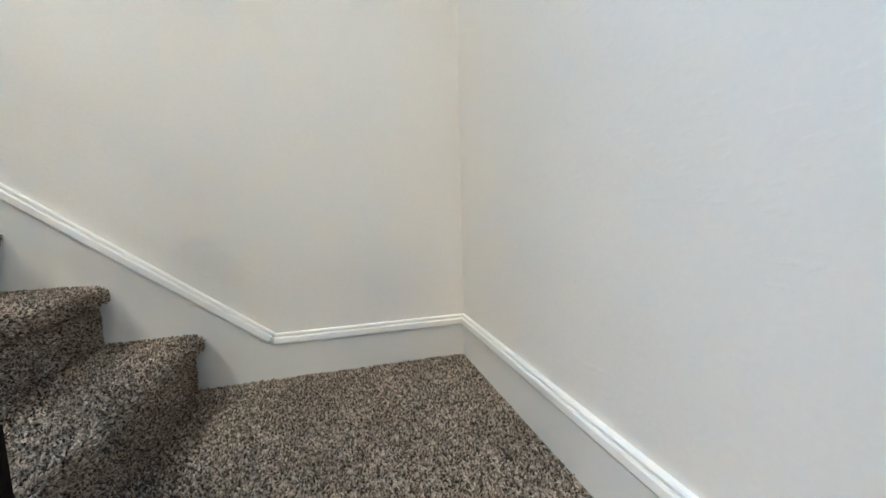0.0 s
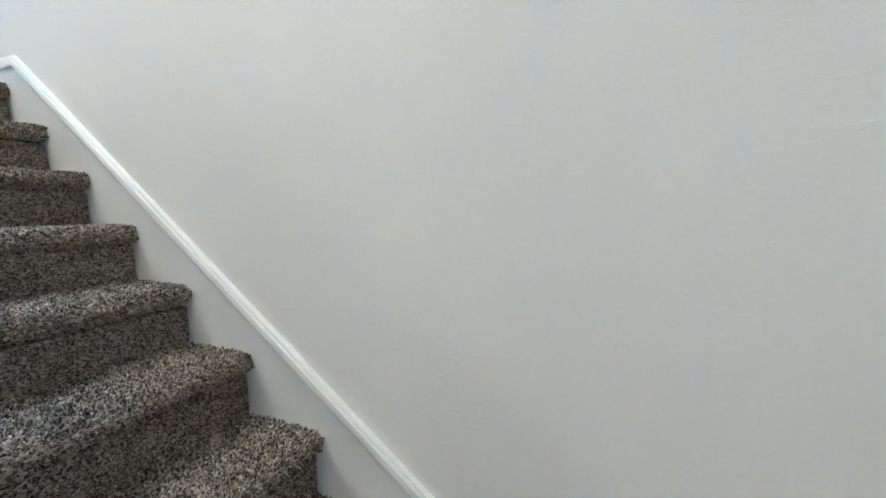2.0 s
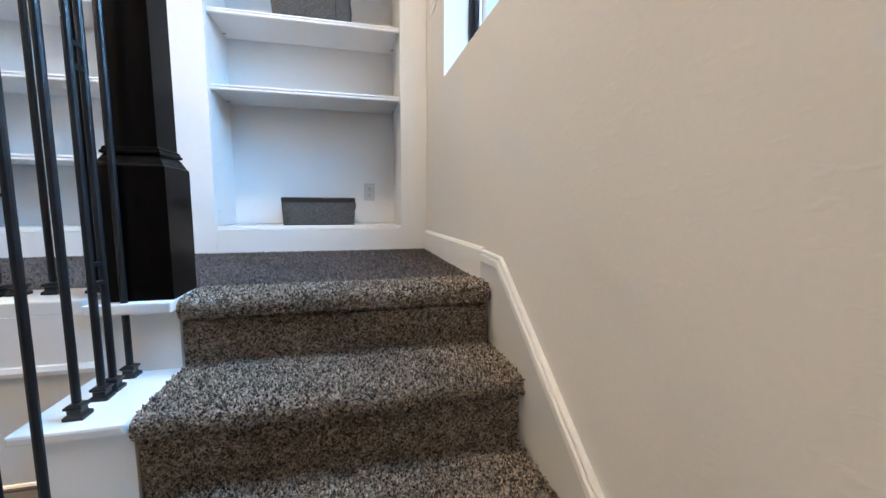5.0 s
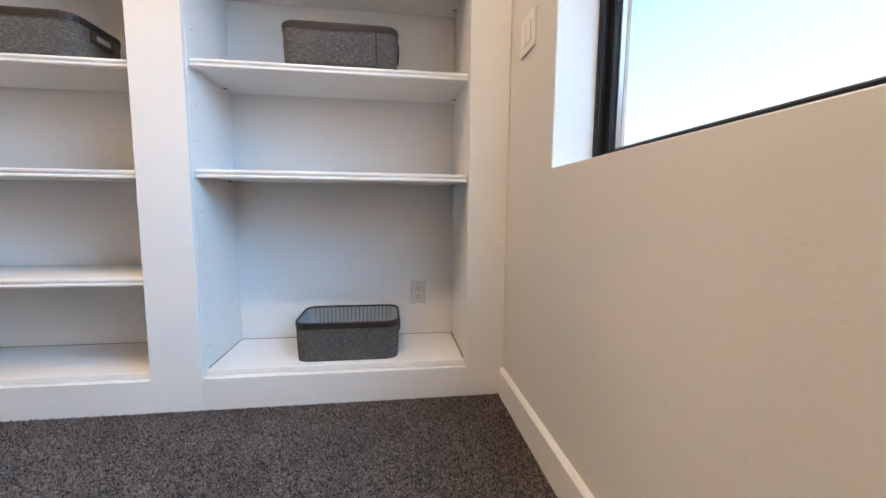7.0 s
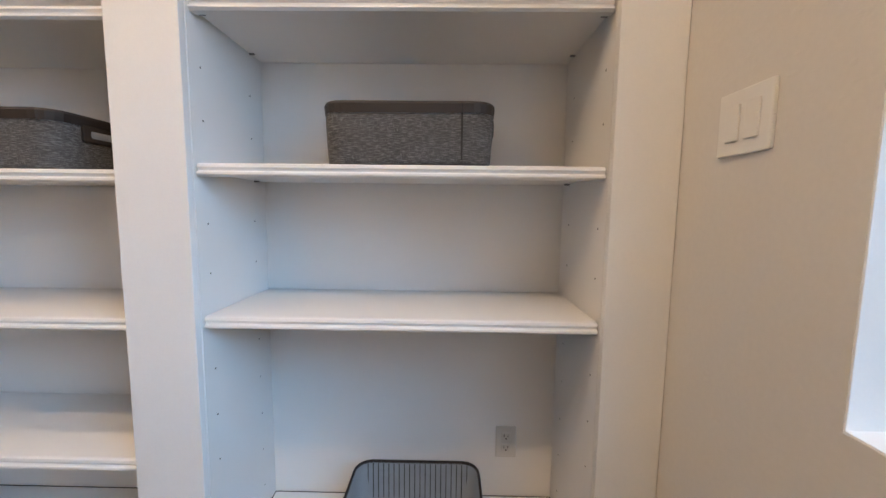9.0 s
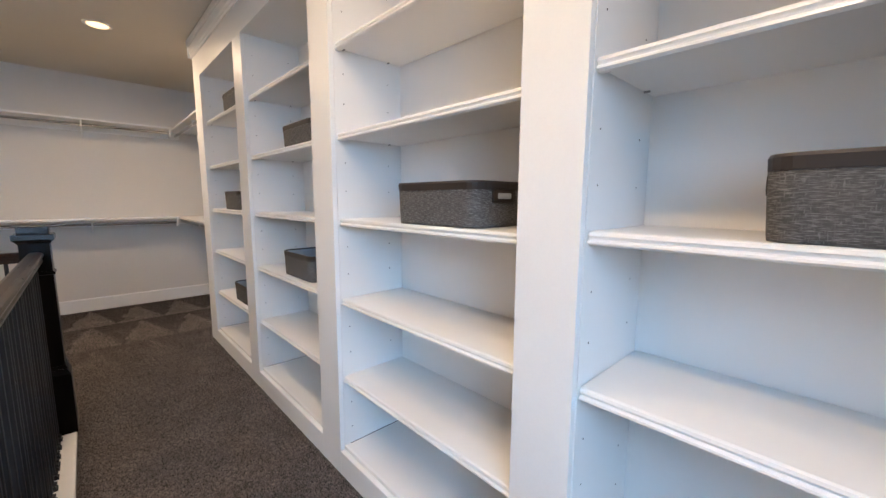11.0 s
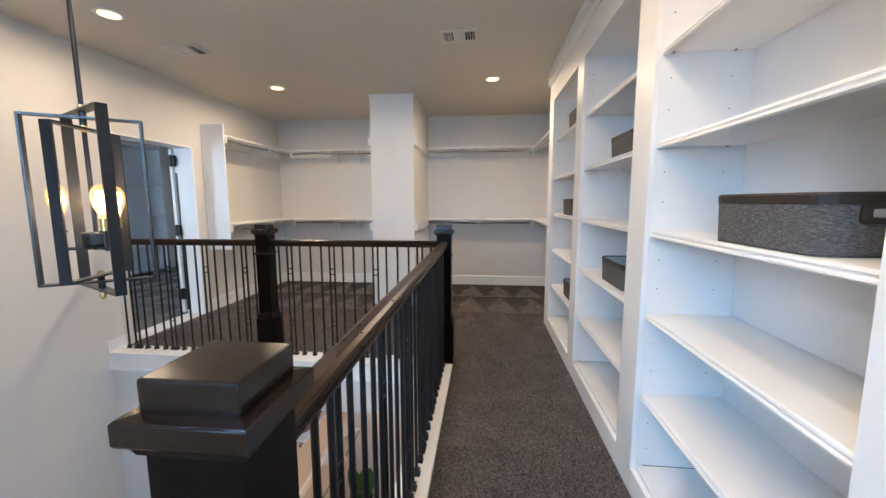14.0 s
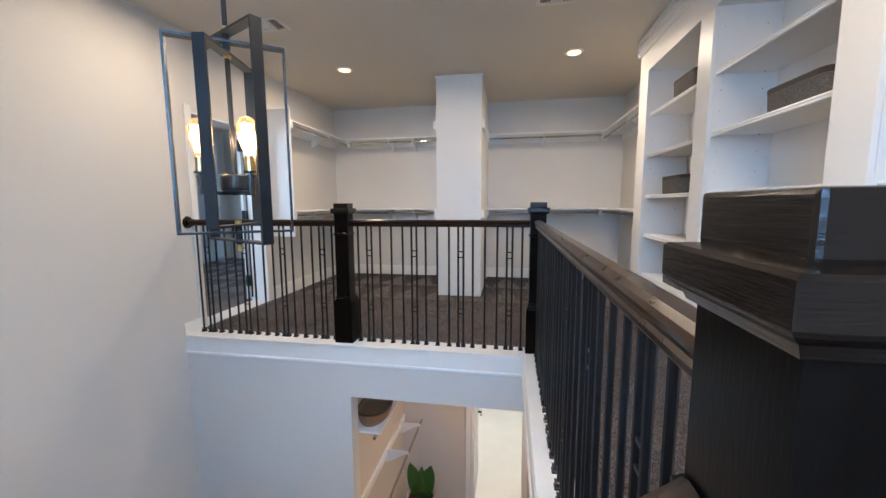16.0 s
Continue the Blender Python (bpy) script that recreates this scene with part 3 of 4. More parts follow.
structure("skirt_board", prism(prof, "y", YS, YS + 0.009), M_SKIRT, "pale greige painted stair skirt board")

# ---- well edges ----
structure("trim", boxes((STAIR_L + 0.006, CARPET_L - 0.002, -1.17, -0.984, -0.026, 0.004), bevel=0.006), M_TRIM, "white cap under the newel post")
structure("trim", boxes((WELL_W - 0.01, STAIR_L + 0.002, WELL_N - 0.012, -0.984, -0.02, 0.018), bevel=0.005), M_TRIM, "white cap board under the balusters")
structure("trim", boxes((-3.835, WELL_W + 0.014, YS, -0.984, -0.03, 0.0), bevel=0.005), M_TRIM, "white cap board under the balusters")
structure("trim", boxes((-3.835, WELL_W + 0.014, YS, YS + 0.016, 0.0, 0.11), bevel=0.003), M_TRIM, "white return board")
structure("fascia", boxes((WELL_W, STAIR_L + 0.03, WELL_N, WELL_N + 0.05, HEAD, -0.02)), M_WHITE, "white fascia of the stairwell")
structure("fascia", boxes((WELL_W, STAIR_L + 0.03, WELL_N - 0.014, WELL_N, -0.16, -0.02)), M_TRIM, "white fascia board")
structure("fascia", boxes((WELL_W, WELL_W + 0.014, YS, WELL_N, -0.158, -0.02)), M_TRIM, "white fascia board")
bead = [(0, -0.012), (0.02, -0.012), (0.024, 0.0), (0.02, 0.012), (0.014, 0.014), (0, 0.014)]
structure("trim", prism([(WELL_W + a, -0.158 + b) for a, b in bead], "y", YS, WELL_N), M_TRIM, "white bead moulding")
structure("trim", prism([(WELL_N - a, -0.16 + b) for a, b in bead], "x", WELL_W, STAIR_L + 0.03), M_TRIM, "white bead moulding")

# ---- lower storey ----
OPEN_Y = -2.606
structure("wall_lower_west", boxes((WELL_W - 0.14, WELL_W - 0.001, YS, OPEN_Y, LOW, HEAD), (WELL_W - 0.14, WELL_W - 0.001, YS, WELL_N, HEAD, -0.02)), M_WALL, "light greige plaster wall under the balcony")
structure("wall_lower_rods", boxes((-5.82, WELL_W - 0.14, -2.86, -2.74, LOW, HEAD)), M_TAN, "warm beige wall of the lower wardrobe")
BX = -5.7
structure("wall_lower_back", boxes((BX - 0.12, BX, -2.74, -1.77, LOW, HEAD), (BX - 0.12, BX, -1.06, YN, LOW, HEAD), (BX - 0.12, BX, -1.77, -1.06, LOW + 2.2, HEAD)), M_TAN, "warm beige back wall of the lower wardrobe")
structure("floor_lower", boxes((BX, 0, YS, YN, LOW - 0.2, LOW)), M_FLOOR_DIM, "dark carpet of the lower floor")
structure("floor_tile", boxes((-10.5, BX, -3.6, 0.6, LOW - 0.2, LOW)), M_TILE, "pale glossy tile floor past the lower doorway")
structure("wall_lower_far", boxes((-10.7, -10.5, -3.6, 0.6, LOW, HEAD), (-10.5, BX - 0.12, 0.6, 0.8, LOW, HEAD), (-10.5, BX - 0.12, -3.8, -3.6, LOW, HEAD)), M_TAN, "warm light wall of the lower bathroom")
structure("ceiling_lower", boxes((-10.5, XW - 0.2, -3.6, 0.6, HEAD, HEAD + 0.1)), M_CEIL, "ceiling past the lower doorway")
# unseen fill lamps without fixtures, added to light the lower rooms
area_lamp("bath_fill", (-7.6, -1.5, HEAD - 0.03), (-7.6, -1.5, LOW), 0.6, 0.6, 55, (1.0, 0.90, 0.74))
area_lamp("closet_fill", (-4.9, -1.1, HEAD - 0.03), (-4.9, -1.1, LOW), 0.16, 0.16, 26, (1.0, 0.62, 0.34), "DISK")
area_lamp("closet_fill", (-2.4, -0.45, HEAD - 0.03), (-2.4, -0.45, LOW), 0.16, 0.16, 13, (1.0, 0.62, 0.34), "DISK")

# ---- built-in shelving ----
BAYS = [(-1.150, -0.156), (-2.328, -1.326), (-3.515, -2.525), (-4.69, -3.70)]
FACE = -0.03
LEVELS = [0.505, 0.887, 1.260, 1.638, 2.018]
BAY_LEVELS = [[0.896, 1.278, 1.66, 2.025], LEVELS, LEVELS, LEVELS]
OPEN_TOP, SHELF_END, BOTTOM = 2.403, -4.92, 0.146


def shelf_board(x0, x1, z, y_front=0.0, y_back=YN - 0.016):
    """A board whose front edge carries a moulded nose: bead, groove, bead."""
    f = y_front
    prof = [(y_back, z), (f + 0.006, z), (f, z - 0.003), (f - 0.002, z - 0.010), (f + 0.003, z - 0.014), (f + 0.004, z - 0.018), (f - 0.004, z - 0.022),
            (f - 0.005, z - 0.027), (f + 0.002, z - 0.032), (f + 0.022, z - 0.032), (f + 0.024, z - 0.022), (y_back, z - 0.022)]
    return prism(prof, "x", x0, x1)


for i, ((x0, x1), zs) in enumerate(zip(BAYS, BAY_LEVELS)):
    east = 0.0 if i == 0 else BAYS[i - 1][0]
    unit = thing("shelf_unit", ((x0 + x1) / 2, 0.2, 0), ("white built-in shelf unit with an outlet beside a window wall" if i == 0 else "white built-in shelf unit with adjustable moulded shelves"), "shelving", "built-in shelf units")
    part("stile", boxes((x1, east - 0.0015, FACE, FACE + 0.022, 0.002, OPEN_TOP), bevel=0.002), M_WHITE, unit)
    if i == 3:
        part("stile", boxes((SHELF_END, x0, FACE, FACE + 0.022, 0.002, OPEN_TOP), bevel=0.002), M_WHITE, unit)
        part("end_panel", boxes((SHELF_END, SHELF_END + 0.02, FACE + 0.0225, YN, 0.002, CEIL - 0.002)), M_WHITE, unit)
    part("side_panel", boxes((x1, x1 + 0.018, FACE + 0.0225, YN - 0.012, 0.1, OPEN_TOP + 0.018)), M_SHELF, unit)
    part("side_panel", boxes((x0 - 0.018, x0, FACE + 0.0225, YN - 0.012, 0.1, OPEN_TOP + 0.018)), M_SHELF, unit)
    part("back_panel", boxes((x0 - 0.018, x1 + 0.018, YN - 0.011, YN - 0.002, 0.1, OPEN_TOP + 0.018)), M_SHELF, unit)
    part("top_panel", boxes((x0, x1, FACE + 0.0225, YN - 0.012, OPEN_TOP, OPEN_TOP + 0.018)), M_SHELF, unit)
    part("plinth", boxes((x0, x1, FACE, FACE + 0.03, 0.002, BOTTOM - 0.02), bevel=0.0015), M_WHITE, unit)
    part("bottom_shelf", boxes((x0 + 0.001, x1 - 0.001, 0.004, YN - 0.012, BOTTOM - 0.02, BOTTOM), bevel=0.003), M_SHELF, unit)
    part("edge_strip", boxes((x0 + 0.001, x1 - 0.001, -0.010, 0.0035, BOTTOM - 0.018, BOTTOM + 0.004), bevel=0.004), M_TRIM, unit)
    part("joint", boxes((x0 + 0.0002, x0 + 0.004, 0.023, YN - 0.013, BOTTOM - 0.01, BOTTOM + 0.0008), (x1 - 0.004, x1 - 0.0002, 0.023, YN - 0.013, BOTTOM - 0.01, BOTTOM + 0.0008),
                        (x0 + 0.004, x1 - 0.004, YN - 0.0155, YN - 0.0122, BOTTOM - 0.01, BOTTOM + 0.0008)), M_HOLE, unit, "dark open joint round the bottom shelf")
    for z in zs:
        part("shelf", shelf_board(x0 + 0.0035, x1 - 0.0035, z), M_SHELF, unit)
    # drilled holes for the shelf pegs, two rows on each side panel
    holes = bmesh.new()
    for xf, sgn in ((x1 - 0.0012, -1), (x0 + 0.0012, 1)):
        for yh in (0.036, 0.271):
            for z in [0.232 + 0.128 * q for q in range(17)]:
                if min(abs(z - s) for s in zs + [BOTTOM]) < 0.045:
                    continue
                bmesh.ops.create_circle(holes, cap_ends=True, segments=7, radius=0.0028, matrix=Matrix.Translation((xf, yh, z)) @ Euler((0, radians(90), 0)).to_matrix().to_4x4())
    tagged(part("peg_holes", holes, M_HOLE, unit, "small dark drilled peg holes"), kind="stuff")
    for z in zs:
        for xf in (x1 - 0.012, x0 + 0.012):
            for yh in (0.036, 0.271):
                part("shelf_peg", boxes((xf - 0.008, xf + 0.008, yh - 0.003, yh + 0.003, z - 0.0275, z - 0.0225), bevel=0.001, segs=1), M_MIST, unit, "small metal shelf peg")
structure("shelf_header", boxes((SHELF_END, -0.0015, FACE, FACE + 0.022, OPEN_TOP, CEIL - 0.002)), M_WHITE, "white board over the built-in shelves")
crown = [(0.0, CEIL - 0.15), (-0.008, CEIL - 0.15), (-0.014, CEIL - 0.138), (-0.012, CEIL - 0.125), (-0.02, CEIL - 0.11), (-0.022, CEIL - 0.055), (-0.032, CEIL - 0.05), (-0.034, CEIL - 0.002), (0.0, CEIL - 0.002)]
structure("crown_moulding", prism([(FACE + a, b) for a, b in crown], "x", SHELF_END - 0.03, -0.0015), M_TRIM, "white crown moulding over the shelves")
prof = [(SHELF_END + a, b) for a, b in crown]
structure("crown_moulding", prism(prof, "y", FACE - 0.03, YN), M_TRIM, "white crown moulding over the shelves")

outlet = thing("outlet", (-0.313, YN - 0.012, 0.405), "white duplex outlet plate on the shelf back panel", "outlet")
part("cover_plate", boxes((-0.357, -0.285, YN - 0.018, YN - 0.0115, 0.299, 0.414), bevel=0.0025), M_OUTLET, outlet)
for dz in (-0.021, 0.021):
    z = 0.3565 + dz
    part("socket", boxes((-0.337, -0.305, YN - 0.0205, YN - 0.0182, z - 0.014, z + 0.014), bevel=0.001, segs=1), M_OUTLET, outlet)
    slots = boxes((-0.329, -0.327, YN - 0.0222, YN - 0.0207, z - 0.001, z + 0.008), (-0.3155, -0.3135, YN - 0.0222, YN - 0.0207, z - 0.001, z + 0.007), (-0.3235, -0.3185, YN - 0.0222, YN - 0.0207, z - 0.010, z - 0.005))
    part("slots", slots, M_HOLE, outlet, "dark socket slots")
switch = thing("light_switch", (-0.001, -0.228, 1.362), "white two-gang rocker switch on the window wall", "light switch")
part("cover_plate", boxes((-0.008, -0.0005, -0.283, -0.157, 1.277, 1.394), bevel=0.003), M_PLASTIC, switch)
for y in (-0.243, -0.197):
    part("rocker", boxes((-0.0125, -0.0082, y - 0.0165, y + 0.0165, 1.302, 1.368), bevel=0.0025), M_PLASTIC, switch)


# ---- baskets ----
def rounded_loop(cx, cy, w, d, r, z, n=5):
    pts = []
    for sx, sy, a0 in ((1, 1, 0), (-1, 1, 90), (-1, -1, 180), (1, -1, 270)):
        for i in range(n + 1):
            a = radians(a0 + 90 * i / n)
            pts.append((cx + sx * (w / 2 - r) + r * math.cos(a), cy + sy * (d / 2 - r) + r * math.sin(a), z))
    return pts


def basket(x, y, z, w=0.44, d=0.27, h=0.185, turn=0.0, seam=False, group="storage baskets", label="grey heathered fabric storage basket with a dark brown rim"):
    """A soft box, a little narrower at the foot, with a banded rim, lining, seam and two grommet handles."""
    b = thing("storage_basket", (0, 0, 0), label, "basket", group)
    foot, rim = 0.965, 0.028
    lo = [rounded_loop(0, 0, w * foot, d * foot, 0.045, 0.001), rounded_loop(0, 0, w * 0.975, d * 0.975, 0.05, 0.012), rounded_loop(0, 0, w * 0.995, d * 0.99, 0.052, h * 0.5), rounded_loop(0, 0, w, d, 0.053, h - rim)]
    part("body", loft(lo, cap1=False), M_WOVEN, b, smooth=True)
    o = 0.003
    band = loft([rounded_loop(0, 0, w + o, d + o, 0.054, h - rim), rounded_loop(0, 0, w + 2 * o, d + 2 * o, 0.055, h - 0.006), rounded_loop(0, 0, w, d, 0.053, h), rounded_loop(0, 0, w - 0.009, d - 0.009, 0.048, h - 0.001), rounded_loop(0, 0, w - 0.011, d - 0.011, 0.047, h - 0.008)], cap0=False, cap1=False)
    part("rim", band, M_RIM, b, "dark brown bound rim")
    inner = loft([rounded_loop(0, 0, w - 0.0105, d - 0.0105, 0.047, h - 0.006), rounded_loop(0, 0, w * 0.95, d * 0.93, 0.045, 0.02), rounded_loop(0, 0, w * 0.9, d * 0.88, 0.04, 0.012)], cap0=False)
    part("lining", inner, M_LINER, b, "pale grey lining", smooth=True)
    ribs = bmesh.new()
    for i in range(20):
        xr = -w * 0.41 + i * w * 0.82 / 19
        for sy in (-1, 1):
            boxes((xr - 0.0012, xr + 0.0012, sy * (d * 0.467) - 0.0016, sy * (d * 0.467) + 0.0016, 0.03, h - 0.009), bm=ribs)
    tagged(part("stitching", ribs, M_SEAM, b, "dark stitched ribs in the lining"), kind="stuff")
    xs = w * 0.31
    if seam:
        part("seam", boxes((xs - 0.002, xs + 0.002, -d / 2 - 0.0045, -d / 2 - 0.001, 0.012, h - 0.004)), M_SEAM, b, "dark side seam")
    for sx in (-1, 1):
        g = boxes((sx * w / 2 - 0.006, sx * w / 2 + 0.006, -0.056, 0.056, h - 0.070, h - 0.024), bevel=0.010)
        hd = part("handle", g, M_RIM, b, "dark handle plate")
        part("handle_opening", boxes((sx * w / 2 - 0.0085, sx * w / 2 + 0.0085, -0.036, 0.036, h - 0.058, h - 0.036), bevel=0.008), M_LINER, hd, "pale handle opening")
    b.matrix_basis = pose(x, y, z, 0, 0, turn)
    return b


basket(-0.630, 0.168, BOTTOM, 0.415, 0.27, 0.163, 0)
basket(-0.635, 0.138, 1.278, 0.42, 0.27, 0.15, 0, True)
basket(-1.712, 0.142, 1.260, 0.41, 0.27, 0.148, 0)
basket(-2.86, 0.165, 1.638, 0.42, 0.27, 0.125, 0)
basket(-2.93, 0.165, 0.887, 0.42, 0.27, 0.148, 0)
basket(-4.08, 0.165, 2.018, 0.42, 0.27, 0.148, 0)
basket(-4.20, 0.165, 1.260, 0.42, 0.27, 0.148, 0)
basket(-4.07, 0.165, 0.505, 0.42, 0.27, 0.148, 0)


# ---- newel posts and railings ----
def newel(x, y, z0, z1, label, group="newel posts"):
    """A square box newel: base block, chamfered shoulder, shaft, collar and stepped cap."""
    p = thing("newel_post", (x, y, z0), label, "newel post", group)
    s = 0.059

    def sq(h, z):
        return [(x - h, y - h, z), (x + h, y - h, z), (x + h, y + h, z), (x - h, y + h, z)]
    base_h = z0 + (0.355 if z1 - z0 < 1.25 else 0.38)
    part("base_block", loft([sq(0.080, z0), sq(0.080, base_h), sq(0.075, base_h + 0.006), sq(0.073, base_h + 0.012), sq(s + 0.004, base_h + 0.03), sq(s, base_h + 0.032)]), M_NEWEL, p)
    bead_z = base_h + 0.038
    part("base_bead", loft([sq(s + 0.001, bead_z - 0.008), sq(s + 0.009, bead_z - 0.005), sq(s + 0.010, bead_z), sq(s + 0.006, bead_z + 0.004), sq(s + 0.005, bead_z + 0.010), sq(s + 0.001, bead_z + 0.014)]), M_NEWEL, p)
    part("shaft", loft([sq(s, base_h + 0.03), sq(s, z1 - 0.09)]), M_NEWEL, p)
    c = z1 - 0.25
    part("collar", loft([sq(s + 0.001, c - 0.016), sq(s + 0.008, c - 0.012), sq(s + 0.008, c - 0.004), sq(s + 0.004, c), sq(s + 0.001, c + 0.004)]), M_NEWEL, p)
    part("cap_moulding", loft([sq(s, z1 - 0.092), sq(s + 0.006, z1 - 0.089), sq(s + 0.010, z1 - 0.080), sq(s + 0.018, z1 - 0.074), sq(s + 0.021, z1 - 0.070), sq(s + 0.021, z1 - 0.045), sq(s + 0.018, z1 - 0.042), sq(s, z1 - 0.040)]), M_ESPRESSO, p)
    part("cap_block", boxes((x - 0.061, x + 0.061, y - 0.061, y + 0.061, z1 - 0.041, z1), bevel=0.004), M_ESPRESSO, p)
    return p


NEWEL_TOP = 1.195
AX, AY = -1.002, -1.060
newel(AX, AY, 0.004, NEWEL_TOP, "dark espresso square newel post at the stair top")
newel(-3.766, -1.060, 0.0, NEWEL_TOP, "dark espresso square newel post at the balcony corner")
newel(-3.766, -2.668, 0.0, NEWEL_TOP, "dark espresso square newel post midway on the balcony")
newel(-1.032, -3.229, LAND, LAND + 1.3, "dark espresso square newel post on the stair landing")

RAIL = [(-0.022, 0.0), (0.022, 0.0), (0.026, 0.006), (0.026, 0.014), (0.021, 0.020), (0.024, 0.026), (0.031, 0.034), (0.032, 0.042), (0.027, 0.050), (0.014, 0.056),
        (-0.014, 0.056), (-0.027, 0.050), (-0.032, 0.042), (-0.031, 0.034), (-0.024, 0.026), (-0.021, 0.020), (-0.026, 0.014), (-0.026, 0.006)]


def rail_between(a, b):
    a, b = Vector(a), Vector(b)
    way = (b - a).normalized()
    sidev = Vector((way.y, -way.x, 0)).normalized()
    return loft([[c + sidev * u + Vector((0, 0, v)) for u, v in RAIL] for c in (a, b)])


def baluster(parent, x, y, z0, z1, r=0.0085):
    bar = part("baluster", tube((x, y, z0 + 0.004), (x, y, z1), r, 10), M_IRON, parent, smooth=False)

    def sq(h, z):
        return [(x - h, y - h, z), (x + h, y - h, z), (x + h, y + h, z), (x - h, y + h, z)]
    part("shoe", loft([sq(0.0185, z0 + 0.0005), sq(0.0185, z0 + 0.008), sq(0.0125, z0 + 0.013), sq(0.0125, z0 + 0.021), sq(0.0165, z0 + 0.024), sq(0.0165, z0 + 0.029), sq(0.010, z0 + 0.033)]), M_IRON, bar)
    return bar


def crossbar(parent, ax, p, half, z):
    x, y = p
    b = (x - half, x + half, y - 0.0045, y + 0.0045, z - 0.0045, z + 0.0045) if ax == "x" else (x - 0.0045, x + 0.0045, y - half, y + half, z - 0.0045, z + 0.0045)
    part("crossbar", boxes(b), M_IRON, parent)


PAIR = 0.0215


def straight_rail(ax, fixed, a, b, z0, z_rail, pair_at, step, label):
    """Level rail along x or y: a pair with crossbars, then three single bars, again and again."""
    mid = ((a + b) / 2, fixed, z0) if ax == "x" else (fixed, (a + b) / 2, z0)
    rl = thing("railing", mid, label, "railing", "balcony railings")
    pa, pb = ((a, fixed, z_rail), (b, fixed, z_rail)) if ax == "x" else ((fixed, a, z_rail), (fixed, b, z_rail))
    part("handrail", rail_between(pa, pb), M_RAIL, rl, "glossy espresso handrail", smooth=False)
    n = math.ceil((a + 0.03 - pair_at) / step)
    while pair_at + n * step < b - 0.03:
        s = pair_at + n * step
        spots = (s - PAIR, s + PAIR) if n % 4 == 0 else (s,)
        for q in spots:
            x, y = (q, fixed) if ax == "x" else (fixed, q)
            baluster(rl, x, y, z0, z_rail + 0.004)
        if n % 4 == 0:
            cp = (s, fixed) if ax == "x" else (fixed, s)
            for z in (0.283, 0.324, 0.752, 0.800):
                crossbar(rl, ax, cp, PAIR, z)
        n += 1
    return rl


RAIL_Z, CAP_W = 1.001, 0.0
straight_rail("x", -1.060, -3.707, AX - 0.059, 0.018, RAIL_Z, -1.338, 0.0985, "black iron balusters under an espresso handrail along the corridor")
straight_rail("y", -3.766, -2.609, -1.119, CAP_W, RAIL_Z, -2.447, 0.0978, "black iron balusters under an espresso handrail on the balcony")
wr = straight_rail("y", -3.766, YS + 0.02, -2.727, CAP_W, RAIL_Z, -4.017, 0.0949, "black iron balusters under an espresso handrail meeting the wall")
ros = bmesh.new()
bmesh.ops.create_cone(ros, cap_ends=True, segments=28, radius1=0.058, radius2=0.045, depth=0.024, matrix=Matrix.Translation((-3.766, YS + 0.0125, RAIL_Z + 0.028)) @ Euler((radians(-90), 0, 0)).to_matrix().to_4x4())
part("rosette", ros, M_ESPRESSO, wr, "round espresso wall rosette")

# raking stair rail
SX = -1.032
stair_rail = thing("railing", (SX, -2.2, LAND), "black iron balusters under a sloping espresso stair handrail", "railing")


def rake_rail(y):
    return 0.945 + (y - AY) * SL


part("handrail", rail_between((SX, -3.17, rake_rail(-3.17)), (SX, AY - 0.062, rake_rail(AY - 0.062))), M_RAIL, stair_rail, "sloping espresso handrail")
STAIR_BARS = [(-1.153, 8), ((-1.228, -1.273), 8), (-1.357, 8), (-1.465, 7), (-1.558, 7), ((-1.617, -1.667), 7), (-1.742, 6), (-1.807, 6), (-1.902, 6),
              ((-1.972, -2.016), 5), (-2.092, 5), (-2.162, 5), (-2.252, 4), ((-2.322, -2.366), 4), (-2.437, 4), (-2.522, 3), (-2.607, 3), ((-2.662, -2.706), 3), (-2.782, 2), (-2.872, 2), (-2.957, 2), ((-3.042, -3.086), 1)]
for ys, k in STAIR_BARS:
    pair = isinstance(ys, tuple)
    for q in (ys if pair else (ys,)):
        baluster(stair_rail, SX, q, level(k), rake_rail(q) + 0.004)
    if pair:
        ym = sum(ys) / 2
        for dz in (-0.19, -0.24, -0.68, -0.725):
            crossbar(stair_rail, "y", (SX, ym), abs(ys[0] - ys[1]) / 2, rake_rail(ym) + dz)

# ---- chandelier ----
CX, CY = -1.828, -2.148
ch = thing("chandelier", (CX, CY, CEIL), "black open-frame chandelier with three lit amber filament bulbs", "chandelier")
part("canopy", lathe([(0.06, -0.024), (0.066, -0.016), (0.066, -0.001)], (CX, CY, CEIL), 28), M_IRON, ch, smooth=False)
part("stem", tube((CX, CY, 1.28), (CX, CY, CEIL - 0.02), 0.0075), M_IRON, ch)
for z in (1.649, 1.72):
    part("brass_collar", lathe([(0.009, -0.012), (0.0115, -0.010), (0.0115, 0.010), (0.009, 0.012)], (CX, CY, z), 16), M_BRASS, ch, "brushed brass collar")
part("sleeve", tube((CX, CY, 1.659), (CX, CY, 1.71), 0.011), M_IRON, ch)
SW = 0.017
for ang, RAD, T0, T1 in ((124, 0.167, 1.095, 1.690), (13, 0.155, 1.118, 1.652), (64, 0.178, 1.067, 1.715)):
    turn = Matrix.Translation((CX, CY, 0)) @ Euler((0, 0, radians(ang))).to_matrix().to_4x4()
    st = boxes((-RAD, -RAD + 0.007, -SW, SW, T0, T1), (RAD - 0.007, RAD, -SW, SW, T0, T1), (-RAD + 0.007, RAD - 0.007, -SW, SW, T1 - 0.007, T1), (-RAD + 0.007, RAD - 0.007, -SW, SW, T0, T0 + 0.007))
